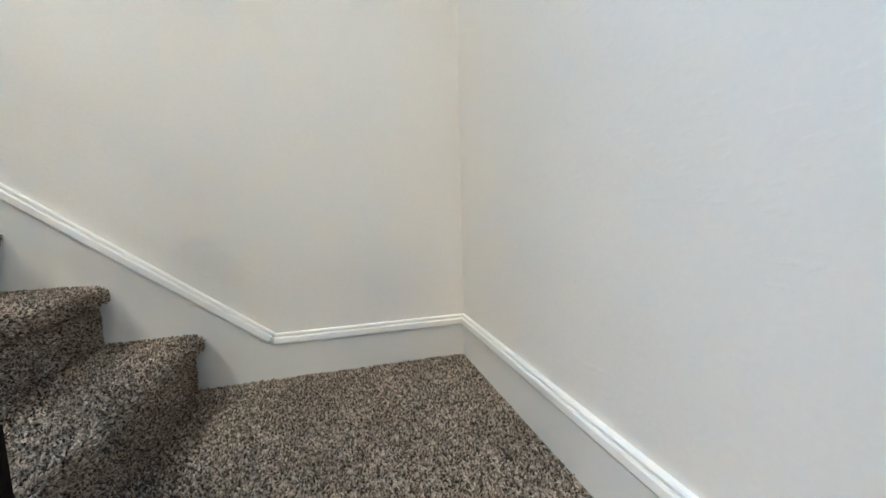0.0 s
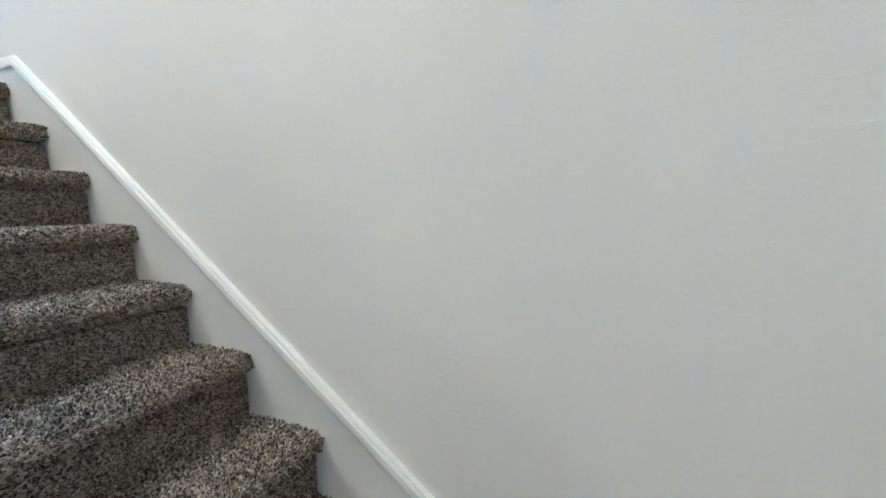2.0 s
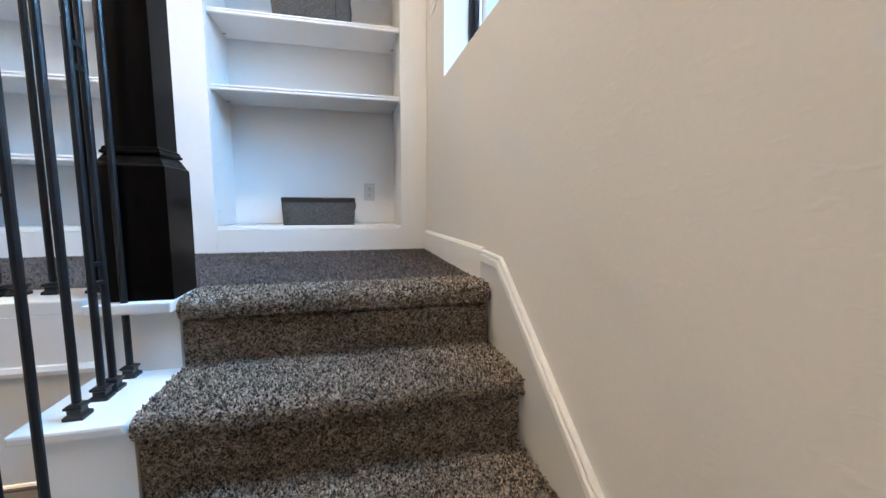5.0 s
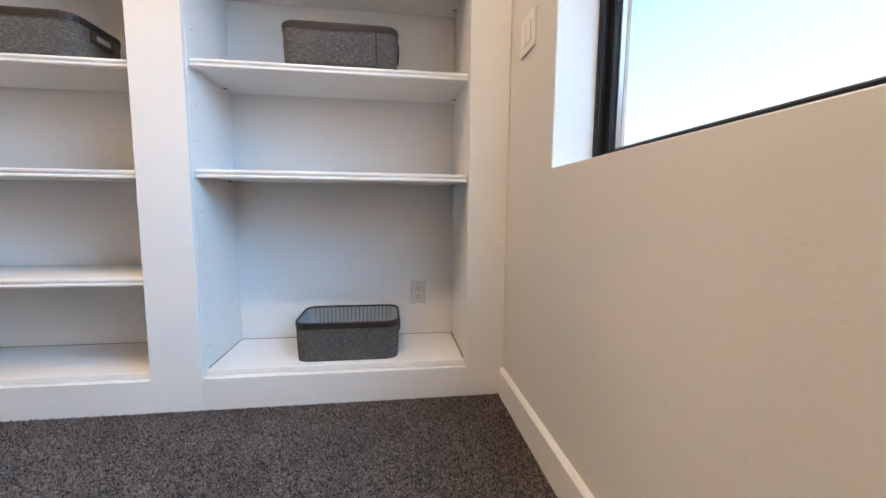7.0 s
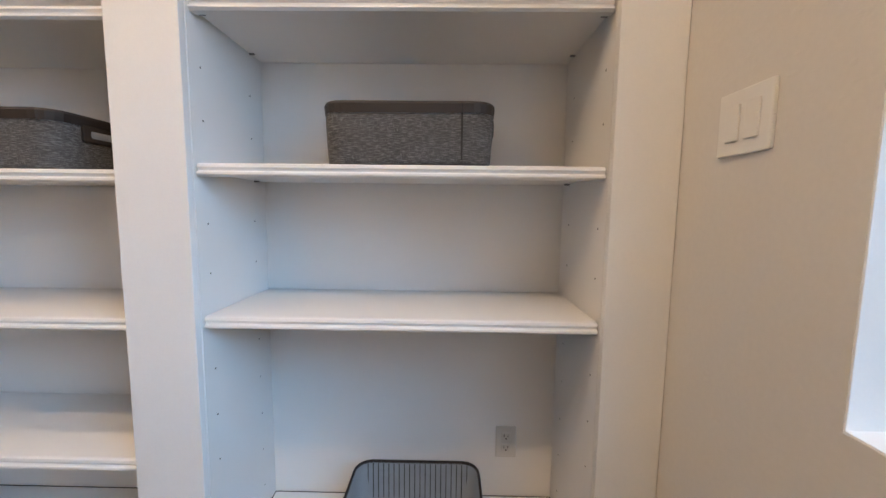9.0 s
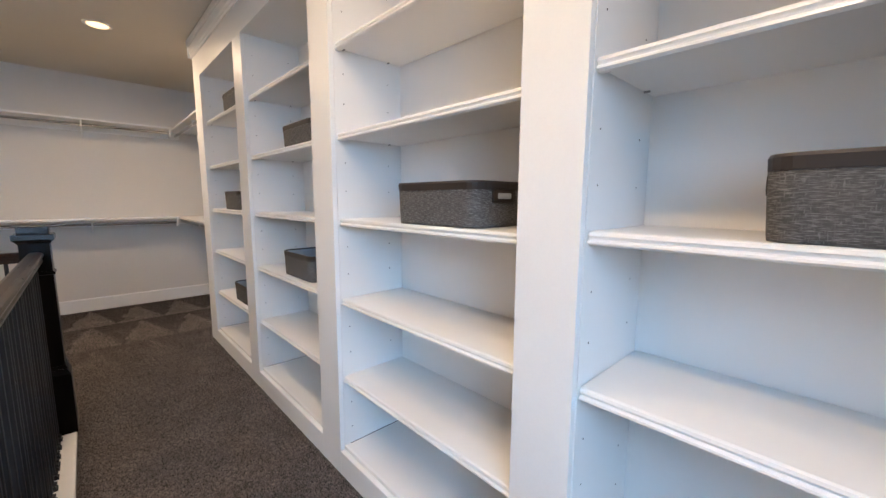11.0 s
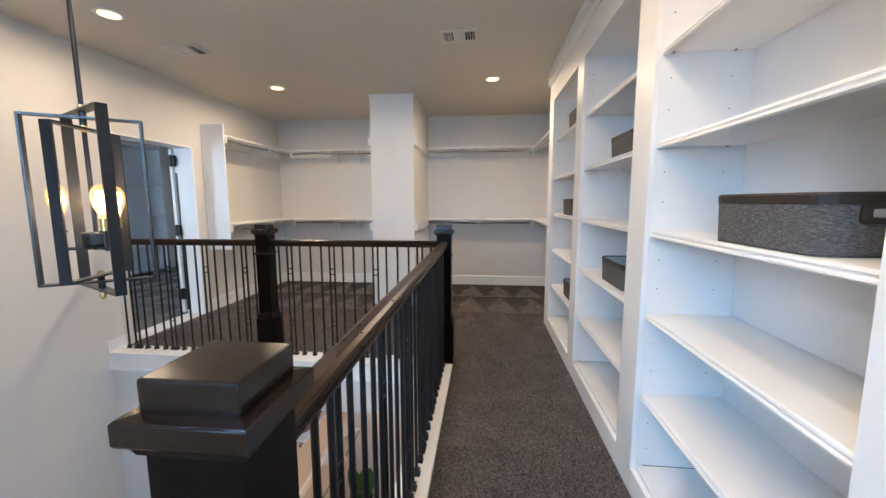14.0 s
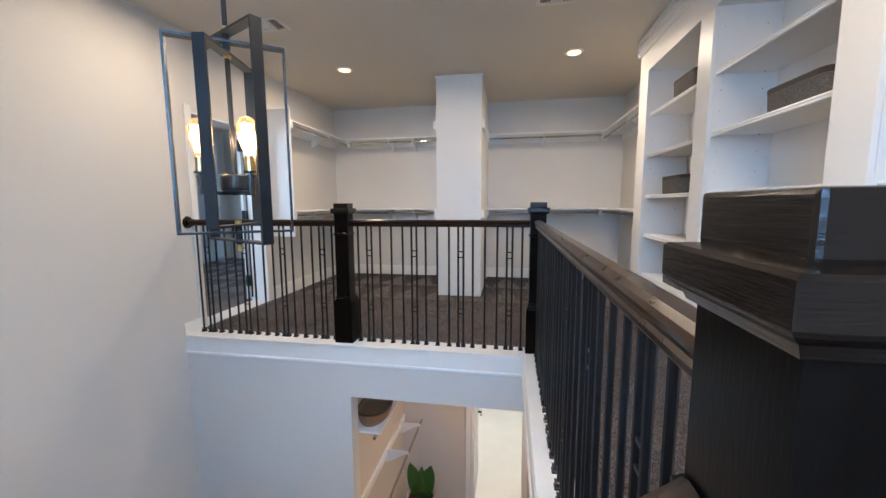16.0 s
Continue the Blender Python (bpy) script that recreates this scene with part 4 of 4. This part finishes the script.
    bmesh.ops.transform(st, matrix=turn, verts=st.verts)
    part("frame_loop", st, M_IRON, ch)
part("lower_sleeve", tube((CX, CY, 1.06), (CX, CY, 1.118), 0.011), M_IRON, ch)
part("finial", lathe([(0.004, -0.03), (0.010, -0.025), (0.010, -0.012), (0.006, -0.002)], (CX, CY, 1.062), 14), M_BRASS, ch, "small brass finial")
part("finial", lathe([(0.006, 0.0), (0.010, 0.004), (0.010, 0.018), (0.004, 0.022)], (CX, CY, 1.118), 14), M_BRASS, ch, "small brass finial")
part("hub", lathe([(0.012, -0.045), (0.016, -0.035), (0.040, -0.030), (0.043, -0.022), (0.043, 0.016), (0.040, 0.020), (0.012, 0.022)], (CX, CY, 1.263), 28), M_IRON, ch)
for ang in (-56, 64, 184):
    c, s = math.cos(radians(ang)), math.sin(radians(ang))
    r = 0.094
    bx, by = CX + r * c, CY + r * s
    arm = tube((CX, CY, 1.225), (bx, by, 1.225), 0.006, 8)
    part("arm", arm, M_IRON, ch)
    part("arm", tube((bx, by, 1.219), (bx, by, 1.285), 0.0065, 8), M_IRON, ch)
    part("drip_pan", lathe([(0.008, 0), (0.019, 0.003), (0.019, 0.007), (0.008, 0.008)], (bx, by, 1.283), 20), M_IRON, ch)
    part("candle_sleeve", lathe([(0.0135, 0), (0.0135, 0.046), (0.010, 0.048)], (bx, by, 1.288), 18), M_BRASS, ch, "brass candle sleeve")
    bulb = part("bulb", lathe([(0.011, 0.0), (0.013, 0.010), (0.019, 0.026), (0.027, 0.050), (0.030, 0.070), (0.029, 0.092), (0.019, 0.110), (0.005, 0.117)], (bx, by, 1.335), 22), M_BULB, ch, "amber pear-shaped filament bulb", smooth=True)
    bulb.visible_shadow = False
    fil = bmesh.new()
    for j in range(8):
        a0 = j * math.pi / 4
        tube((bx + 0.007 * math.cos(a0), by + 0.007 * math.sin(a0), 1.350), (bx + 0.014 * math.cos(a0 + 0.4), by + 0.014 * math.sin(a0 + 0.4), 1.430), 0.0048, 6, bm=fil)
    part("filament", fil, M_FILAMENT, bulb, "glowing filament")
    lp = bpy.data.lights.new("bulb_light", "POINT")
    lp.energy, lp.color, lp.shadow_soft_size = BULB_W, (1.0, 0.66, 0.36), 0.03
    new("bulb_light", lp).location = (bx, by, 1.395)

# ---- ceiling fixtures ----
# the last fixture is made up to go with the added fill lamp
for lx, ly in RECESSED:
    rl = thing("recessed_light", (lx, ly, CEIL), "round recessed ceiling light, lit warm white", "ceiling light", "recessed lights")
    part("trim_ring", lathe([(0.098, -0.001), (0.098, -0.004), (0.090, -0.009), (0.074, -0.010), (0.068, -0.006)], (lx, ly, CEIL), 36), M_PLASTIC, rl)
    part("lens", lathe([(0.067, -0.0075), (0.067, -0.0115), (0.05, -0.0125)], (lx, ly, CEIL), 30), M_LENS, rl, "glowing lamp lens")


def ceiling_vent(cx, cy, label):
    v = thing("ceiling_vent", (cx, cy, CEIL), label, "air vent", "ceiling vents")
    hx, hy = 0.115, 0.152
    z = CEIL
    part("frame", boxes((cx - hx, cx - hx + 0.028, cy - hy, cy + hy, z - 0.012, z - 0.001), (cx + hx - 0.028, cx + hx, cy - hy, cy + hy, z - 0.012, z - 0.001),
                        (cx - hx + 0.028, cx + hx - 0.028, cy - hy, cy - hy + 0.028, z - 0.012, z - 0.001), (cx - hx + 0.028, cx + hx - 0.028, cy + hy - 0.028, cy + hy, z - 0.012, z - 0.001), bevel=0.002), M_VENT, v)
    part("backing", boxes((cx - hx + 0.02, cx + hx - 0.02, cy - hy + 0.02, cy + hy - 0.02, z - 0.002, z - 0.0005)), M_HOLE, v)
    for i in range(13):
        y = cy - 0.126 + i * 0.021
        lean = 0.009 if y > cy + 0.05 else -0.009 if y < cy - 0.05 else 0.0
        if lean:
            prof = [(y - 0.001, z - 0.002), (y + 0.001, z - 0.002), (y + lean + 0.001, z - 0.014), (y + lean - 0.001, z - 0.014)]
            part("slat", prism(prof, "x", cx - hx + 0.026, cx + hx - 0.026), M_VENT, v)
    for i in range(6):
        x = cx - 0.052 + i * 0.0265
        prof = [(x - 0.001, z - 0.002), (x + 0.001, z - 0.002), (x - 0.025, z - 0.015), (x - 0.027, z - 0.015)]
        part("slat", prism(prof, "y", cy - 0.05, cy + 0.05), M_VENT, v)
    return v


ceiling_vent(-3.897, -0.945, "white louvred ceiling air vent")
ceiling_vent(-3.912, -3.375, "white louvred ceiling air vent near the doorway")


# ---- hanging shelves and rods ----
def bracket(parent, ax, at, out, z):
    """A white shelf bracket with a hook for the rod."""
    x, y = at
    d = 0.27
    tri = [(0, 0), (d, 0), (d, -0.02), (0.03, -0.16), (0, -0.16)]
    if ax == "x":
        bm = prism([(y + out * a, z + b) for a, b in tri], "x", x - 0.007, x + 0.007)
    else:
        bm = prism([(x + out * a, z + b) for a, b in tri], "y", y - 0.007, y + 0.007)
    part("bracket", bm, M_TRIM, parent, "white shelf bracket")
    if ax == "x":
        hk = boxes((x - 0.008, x + 0.008, y + out * 0.272 - 0.016, y + out * 0.272 + 0.016, z - 0.066, z + 0.0), bevel=0.003)
    else:
        hk = boxes((x + out * 0.272 - 0.016, x + out * 0.272 + 0.016, y - 0.008, y + 0.008, z - 0.066, z + 0.0), bevel=0.003)
    part("rod_hook", hk, M_TRIM, parent)


def hanging(ax, wall, out, a, b, z, spots, label, depth=0.335, ends=True):
    """A white shelf on a wall with a chrome rod under its front; ax is the way it runs, out the side it stands out to."""
    mid = ((a + b) / 2, wall, z) if ax == "x" else (wall, (a + b) / 2, z)
    h = thing("hanging_shelf", mid, label, "shelf", "hanging shelves")
    f = wall + out * depth
    lo, hi = min(wall + out * 0.001, f), max(wall + out * 0.001, f)
    board = boxes((a, b, lo, hi, z, z + 0.019) if ax == "x" else (lo, hi, a, b, z, z + 0.019), bevel=0.003)
    part("board", board, M_TRIM, h)
    c = wall + out * 0.012
    lo, hi = min(wall + out * 0.001, wall + out * 0.02), max(wall + out * 0.001, wall + out * 0.02)
    part("cleat", boxes((a, b, lo, hi, z - 0.085, z - 0.001) if ax == "x" else (lo, hi, a, b, z - 0.085, z - 0.001), bevel=0.002), M_TRIM, h)
    r = wall + out * 0.272
    part("rod", tube((a + 0.004, r, z - 0.043), (b - 0.004, r, z - 0.043), 0.0155, 14) if ax == "x" else tube((r, a + 0.004, z - 0.043), (r, b - 0.004, z - 0.043), 0.0155, 14), M_CHROME, h, "chrome hanging rod", smooth=False)
    for s in (a + 0.012, b - 0.012) if ends else ():
        e = (s - 0.01, s + 0.01, r - 0.045, r + 0.045, z - 0.085, z - 0.001) if ax == "x" else (r - 0.045, r + 0.045, s - 0.01, s + 0.01, z - 0.085, z - 0.001)
        part("end_block", boxes(e, bevel=0.003), M_TRIM, h)
    for s in spots:
        bracket(h, ax, (s, wall) if ax == "x" else (wall, s), out, z)
    return h


PY0, PY1 = -2.197, -1.635
for z, zl in ((2.193, "upper"), (1.093, "lower")):
    hanging("y", XW, 1, PY1 + 0.003, YN - 0.345, z, (-0.80,), "white " + zl + " shelf with a chrome rod on the end wall")
    hanging("y", XW, 1, YS + 0.345, PY0 - 0.003, z, (-3.17, -2.78), "white " + zl + " shelf with a chrome rod beside the partition")
    hanging("x", YN, -1, XW + 0.002, SHELF_END - 0.025, z, (-5.7,), "white " + zl + " shelf with a chrome rod past the built-ins")
    hanging("x", YS, 1, XW + 0.002, -5.073, z, (-6.1,), "white " + zl + " shelf with a chrome rod on the side wall", 0.30)
    for y0, y1 in ((PY1 + 0.001, PY1 + 0.042), (PY0 - 0.042, PY0 - 0.001)):
        single("shelf_cleat", boxes((XW + 0.34, -5.52, y0, y1, z - 0.085, z + 0.016), bevel=0.003), M_TRIM, "white wooden cleat fixed along the partition side", "cleat", "partition cleats")
structure("shelf_end_panel", boxes((-5.07, -5.05, YS + 0.001, YS + 0.30, 0.79, 2.335), bevel=0.002), M_WHITE, "white end panel of the hanging shelves")

# ---- lower wardrobe things ----
hanging("x", -2.74, 1, -5.68, WELL_W - 0.16, -0.90, (-4.9, -5.5), "white lower wardrobe shelf with a chrome rod", 0.335, False)
hanging("x", -2.74, 1, -5.68, WELL_W - 0.16, -1.82, (-4.9, -5.5), "white lower wardrobe rail with a chrome rod", 0.03, False)
hanging("x", YN, -1, -4.6, -1.25, -1.22, (-2.0, -3.4), "white lower wardrobe shelf with a chrome rod", 0.335)


def wicker_basket(x, y, z, w=0.42, d=0.27):
    b = thing("wicker_basket", (0, 0, 0), "brown woven oval basket with a dark curved rim", "basket", "wicker baskets")

    def oval(k, h, sag=0.0):
        return [(k * w / 2 * math.cos(t), k * d / 2 * math.sin(t), h + sag * math.cos(t) ** 2) for t in [2 * math.pi * i / 28 for i in range(28)]]
    part("body", loft([oval(0.8, 0.001), oval(0.92, 0.05), oval(0.98, 0.10, 0.04), oval(0.95, 0.10, 0.04), oval(0.88, 0.05), oval(0.76, 0.012)]), M_WICKER, b)
    part("rim", loft([oval(1.0, 0.094, 0.04), oval(1.015, 0.105, 0.04), oval(0.98, 0.115, 0.04), oval(0.945, 0.105, 0.04), oval(0.95, 0.094, 0.04)], cap0=False, cap1=False), M_RIM, b, "dark rim")
    b.matrix_basis = pose(x, y, z)
    return b


wicker_basket(-4.10, -2.555, -0.88, 0.56, 0.32)
wicker_basket(-2.35, 0.18, -1.20, 0.52, 0.3)
wicker_basket(-1.75, 0.18, -1.20, 0.52, 0.3)

plant = thing("potted_plant", (-5.30, -2.40, LOW), "potted plant with broad dark green upright leaves on the floor", "plant")
px, py = -5.30, -2.40
part("planter", lathe([(0.14, 0.002), (0.16, 0.02), (0.19, 0.42), (0.195, 0.45), (0.175, 0.45), (0.17, 0.40)], (px, py, LOW), 28), M_POT, plant)
part("soil", lathe([(0.168, 0.39), (0.168, 0.405), (0.08, 0.415)], (px, py, LOW), 24), M_SOIL, plant)
bands = bmesh.new()
for q in range(12):
    a = q * math.pi / 6
    tube((px + 0.156 * math.cos(a), py + 0.156 * math.sin(a), LOW + 0.04), (px + 0.191 * math.cos(a + 0.5), py + 0.181 * math.sin(a + 0.5), LOW + 0.42), 0.005, 6, bm=bands)
part("lattice", bands, M_RIM, plant, "dark lattice lines on the planter")
for q, (a, lean, hgt, wd) in enumerate(((95, 0.09, 0.47, 0.115), (265, 0.10, 0.48, 0.115), (15, 0.2, 0.30, 0.08), (190, 0.18, 0.28, 0.08))):
    lf = bmesh.new()
    ca, sa = math.cos(radians(a)), math.sin(radians(a))
    rows = []
    for i in range(9):
        t = i / 8
        wv = wd * math.sin(math.pi * min(1, 0.12 + 0.88 * t)) ** 0.7 if i < 8 else 0.004
        cxp, cyp = px + ca * (0.05 + lean * t * t), py + sa * (0.05 + lean * t * t)
        zz = LOW + 0.40 + hgt * t
        # the broad face looks along the corridor
        rows.append([lf.verts.new((cxp - 0.02 * (1 - abs(u)), cyp + u * wv, zz)) for u in (-1, -0.5, 0, 0.5, 1)])
    for r0, r1 in zip(rows, rows[1:]):
        for u in range(4):
            lf.faces.new((r0[u], r0[u + 1], r1[u + 1], r1[u]))
    ob = part("leaf", lf, M_LEAF, plant, smooth=True)
    sol = ob.modifiers.new("thick", "SOLIDIFY")
    sol.thickness = 0.003

# lower doorway: casing and open door with a dark lever
structure("trim", boxes((BX, BX + 0.018, -1.84, -1.77, LOW, LOW + 2.27), (BX, BX + 0.018, -1.06, -0.99, LOW, LOW + 2.27), (BX, BX + 0.018, -1.77, -1.06, LOW + 2.2, LOW + 2.27), bevel=0.004), M_TRIM, "white door casing of the lower doorway")
d2 = thing("door_2", (BX - 0.02, -1.765, LOW), "white lower door standing open with a black lever", "door", kind="structure")
part("door_leaf", boxes((BX - 0.80, BX - 0.02, -1.765, -1.727, LOW + 0.01, LOW + 2.19), bevel=0.003), M_WHITE, d2)
part("lever", boxes((BX - 0.76, BX - 0.64, -1.685, -1.67, LOW + 1.04, LOW + 1.058), (BX - 0.75, BX - 0.725, -1.727, -1.67, LOW + 1.035, LOW + 1.063), bevel=0.003), M_IRON, d2, "black lever handle")

# shelving seen through the upper doorway
far = thing("wall_shelf", (-6.65, -7.2, 0), "pale blue-white shelving unit in the next room", "shelving")
for x in (-7.64, -6.65, -5.66):
    part("upright", boxes((x - 0.02, x + 0.02, -7.379, -7.1, 0.002, 2.46)), M_FAROOM, far)
part("back_panel", boxes((-7.66, -5.64, -7.398, -7.38, 0.002, 2.46)), M_FAROOM, far)
for z in (0.1, 0.57, 1.14, 1.74, 2.44):
    for x in (-7.62, -6.63):
        part("shelf", boxes((x + 0.001, x + 0.959, -7.379, -7.102, z - 0.02, z + 0.02)), M_FAROOM, far)

# ---- outdoors ----
structure("ground", boxes((-900, 900, -900, 900, -5.2, -4.2)), M_GROUND, "dry grassy ground")


def leaf_mass(rng, centre, rx, rz, n, size):
    """Many small leaf cards in clumps about a crown, with gaps between the clumps."""
    verts, faces = [], []
    clumps = []
    for _ in range(60):
        u = rng.normal(size=3)
        u /= np.linalg.norm(u)
        k = 0.35 + 0.6 * rng.random()
        clumps.append((np.array(centre) + u * np.array([rx, rx, rz]) * k, rng.uniform(0.15, 0.30) * rx))
    for i in range(n):
        c, r = clumps[rng.integers(len(clumps))]
        w = rng.normal(size=3)
        p = c + w / np.linalg.norm(w) * r * rng.random() ** 0.45
        a, b = rng.normal(size=3), rng.normal(size=3)
        a /= np.linalg.norm(a)
        b -= a * (a @ b)
        b /= np.linalg.norm(b)
        s = size * rng.uniform(0.6, 1.4)
        j = len(verts)
        verts += [p - a * s, p + b * s * 0.5, p + a * s, p - b * s * 0.5]
        faces.append((j, j + 1, j + 2, j + 3))
    return verts, faces


def tree(x, y, h, rx, material, seed, label):
    rng = np.random.default_rng(seed)
    t = thing("tree", (x, y, -4.2), label, "tree", "trees outside the window")
    tr = bmesh.new()
    top = -4.2 + h * 0.62
    rings = []
    for i in range(6):
        f = i / 5
        ox, oy = 0.25 * math.sin(seed + 2 * f), 0.25 * math.cos(seed * 2 + 3 * f)
        r = 0.24 * (1 - 0.75 * f)
        rings.append([(x + ox * f + r * math.cos(q), y + oy * f + r * math.sin(q), -4.2 + (top + 4.2) * f) for q in [2 * math.pi * w / 9 for w in range(9)]])
    loft(rings, bm=tr)
    part("trunk", tr, M_BARK, t)
    lm = bmesh.new()
    for q in range(9):
        a = q * 2.4 + seed
        z0 = -4.2 + h * (0.32 + 0.035 * q)
        tip = Vector((x + rx * 0.75 * math.cos(a), y + rx * 0.75 * math.sin(a), z0 + h * 0.22))
        w = tip - Vector((x, y, z0))
        bmesh.ops.create_cone(lm, cap_ends=True, segments=6, radius1=0.09, radius2=0.02, depth=w.length, matrix=Matrix.Translation((Vector((x, y, z0)) + tip) / 2) @ w.to_track_quat("Z", "Y").to_matrix().to_4x4())
    part("limbs", lm, M_BARK, t)
    v, f = leaf_mass(rng, (x, y, -4.2 + h * 0.60), rx, h * 0.40, 30000, 0.05)
    me = bpy.data.meshes.new("crown")
    me.from_pydata([tuple(p - np.array([x, y, -4.2])) for p in v], [], f)
    me.materials.append(material)
    ob = new("crown", me)
    ob.parent = t
    return t


structure("backdrop", boxes((150, 151, -60, 260, -4.2, 160), (-40, 151, 260, 261, -4.2, 160)), M_SKYDROP, "pale blue sky in the distance")
for i, (x, y, h, rx, mm) in enumerate([(15.6, 18.6, 5.9, 2.4, M_GREEN), (17.6, 17.0, 6.3, 2.5, M_GREEN), (19.4, 14.2, 6.9, 2.6, M_RUSSET), (20.8, 11.2, 7.0, 2.8, M_RUSSET), (24, 24, 6.6, 3.0, M_GREEN),
                                       (27, 20, 7.0, 3.0, M_RUSSET), (21, 28, 6.4, 2.9, M_GREEN), (23, 7.5, 6.6, 2.9, M_GREEN), (30, 14, 7.2, 3.1, M_GREEN), (15, 24, 5.8, 2.7, M_RUSSET)]):
    tree(x, y, h * 0.93, rx, mm, 3 + i, "leafy yellow-green tree outside the window" if mm is M_GREEN else "russet autumn tree outside the window")


# ---- carpet pile ----
def pile(name, places, normals, seed, material, label, height=0.011, radius=0.0026, full=True):
    """One leaning three-sided tuft on each place, all in one mesh."""
    rng = np.random.default_rng(seed)
    p, nr = np.asarray(places, float), np.asarray(normals, float)
    n = len(p)
    lean = rng.normal(size=(n, 3)) * 0.42
    # neighbouring tufts lean together in little whorls
    u, v, w3 = p[:, 0], p[:, 1], p[:, 2]
    lean[:, 0] += 0.55 * np.sin(210 * v + 4 * np.sin(37 * u) + 90 * w3)
    lean[:, 1] += 0.55 * np.sin(190 * u + 4 * np.sin(41 * v) + 80 * w3)
    lean[:, 2] += 0.45 * np.sin(170 * u + 60 * v)
    way = nr + lean - nr * np.sum(lean * nr, axis=1, keepdims=True)
    way /= np.linalg.norm(way, axis=1, keepdims=True)
    t1 = np.cross(nr, [0.31, 0.77, 0.55])
    t1 /= np.linalg.norm(t1, axis=1, keepdims=True)
    t2 = np.cross(nr, t1)
    spin = rng.uniform(0, 2 * np.pi, n)
    # pile on upright faces is pressed shorter
    h = (height * (1 - 0.45 * (np.abs(nr[:, 2]) < 0.2)) * rng.uniform(0.6, 1.2, n))[:, None]
    r = radius * rng.uniform(0.75, 1.3, n)[:, None]
    co = np.empty((n, 7, 3))
    for i in range(3):
        a = spin + i * 2 * np.pi / 3
        d = np.cos(a)[:, None] * t1 + np.sin(a)[:, None] * t2
        co[:, i] = p + d * r - nr * 0.002
        co[:, 3 + i] = p + d * r * 0.85 + way * h * 0.7
    co[:, 6] = p + way * h
    tri = np.array([[0, 1, 4], [0, 4, 3], [1, 2, 5], [1, 5, 4], [2, 0, 3], [2, 3, 5], [3, 4, 6], [4, 5, 6], [5, 3, 6]])
    per = 7
    if not full:
        # far from the eye a plain spike will do
        co, per, tri = co[:, [0, 1, 2, 6]], 4, np.array([[0, 1, 3], [1, 2, 3], [2, 0, 3]])
    idx = (tri[None] + per * np.arange(n)[:, None, None]).reshape(-1)
    me = bpy.data.meshes.new(name)
    me.vertices.add(per * n)
    me.vertices.foreach_set("co", co.reshape(-1))
    me.loops.add(len(idx))
    me.loops.foreach_set("vertex_index", idx.astype(np.int32))
    me.polygons.add(len(idx) // 3)
    me.polygons.foreach_set("loop_start", np.arange(0, len(idx), 3, dtype=np.int32))
    me.update(calc_edges=True)
    me.materials.append(material)
    return tagged(new(name, me), label, "carpet", "", "stuff")


def flat_spots(rng, x0, x1, y0, y1, z, gap):
    nx, ny = int((x1 - x0) / gap), int((y1 - y0) / gap)
    gx, gy = np.meshgrid(np.arange(nx), np.arange(ny))
    x = x0 + (gx.ravel() + rng.random(nx * ny)) * gap
    y = y0 + (gy.ravel() + rng.random(nx * ny)) * gap
    return np.stack([x, y, np.full(nx * ny, z)], 1), np.tile([0.0, 0.0, 1.0], (nx * ny, 1))


def swept_spots(rng, prof, x0, x1, gap):
    """Places on a profile (y, z) pulled along x, with the outward normals."""
    pr = np.array(prof)
    P, N = [], []
    for a, c in zip(pr[:-1], pr[1:]):
        d = c - a
        ln = np.linalg.norm(d)
        m = int(ln * (x1 - x0) / gap ** 2 + rng.random())
        if m < 1:
            continue
        t = rng.random(m)
        yz = a + d * t[:, None]
        nn = np.array([-d[1], d[0]]) / ln
        P.append(np.column_stack([rng.uniform(x0, x1, m), yz]))
        N.append(np.tile([0.0, nn[0], nn[1]], (m, 1)))
    return np.vstack(P), np.vstack(N)


rng = np.random.default_rng(11)
P, N = [], []
for k in range(1, 10):
    pts, end = carpet_profile(k)
    q, w = swept_spots(rng, pts[1:], CARPET_L + 0.005, CARPET_R - 0.001, 0.0051)
    # no tufts down in the crease under the nose
    keep = (q[:, 2] > level(k) - 0.046) | (q[:, 2] < level(k) - 0.073)
    P.append(q[keep])
    N.append(w[keep])
    # the cut side of the roll at the outer end
    m = 160
    a = rng.uniform(0, 2 * np.pi, m)
    rr = 0.019 * np.sqrt(rng.random(m))
    P.append(np.column_stack([np.full(m, CARPET_L), nose_y(k) + 0.026 + rr * np.cos(a), level(k) - 0.026 + rr * np.sin(a)]))
    N.append(np.tile([-1.0, 0.0, 0.0], (m, 1)))
N = [np.where((n[:, 1:2] > 0.5) & (n[:, 0:1] == 0), -n, n) for n in N]
pile("stair_pile", np.vstack(P), np.vstack(N), 21, M_CARPET, "dark brown shag pile on the stair treads")
q, w = flat_spots(rng, STAIR_L + 0.04, -0.018, YS + 0.018, nose_y(1) + 0.03, LAND, 0.0052)
pile("landing_pile", q, w, 22, M_CARPET, "dark brown shag pile on the landing", 0.012, 0.003)
spots = [flat_spots(rng, x0, x1, y0, y1, 0.0, g) for x0, x1, y0, y1, g in (
    (-2.6, -0.018, -0.982, -0.004, 0.0075), (-6.86, -2.6, -0.982, -0.004, 0.0105), (-6.86, -3.84, -4.15, -0.982, 0.0115), (-6.86, -4.95, -0.004, 0.345, 0.0115))]
pile("corridor_pile", np.vstack([q for q, w in spots]), np.vstack([w for q, w in spots]), 23, M_FLOOR_DIM, "dark brown pile over the upper floor, dimmed against the stairs", 0.011, 0.0042, False)
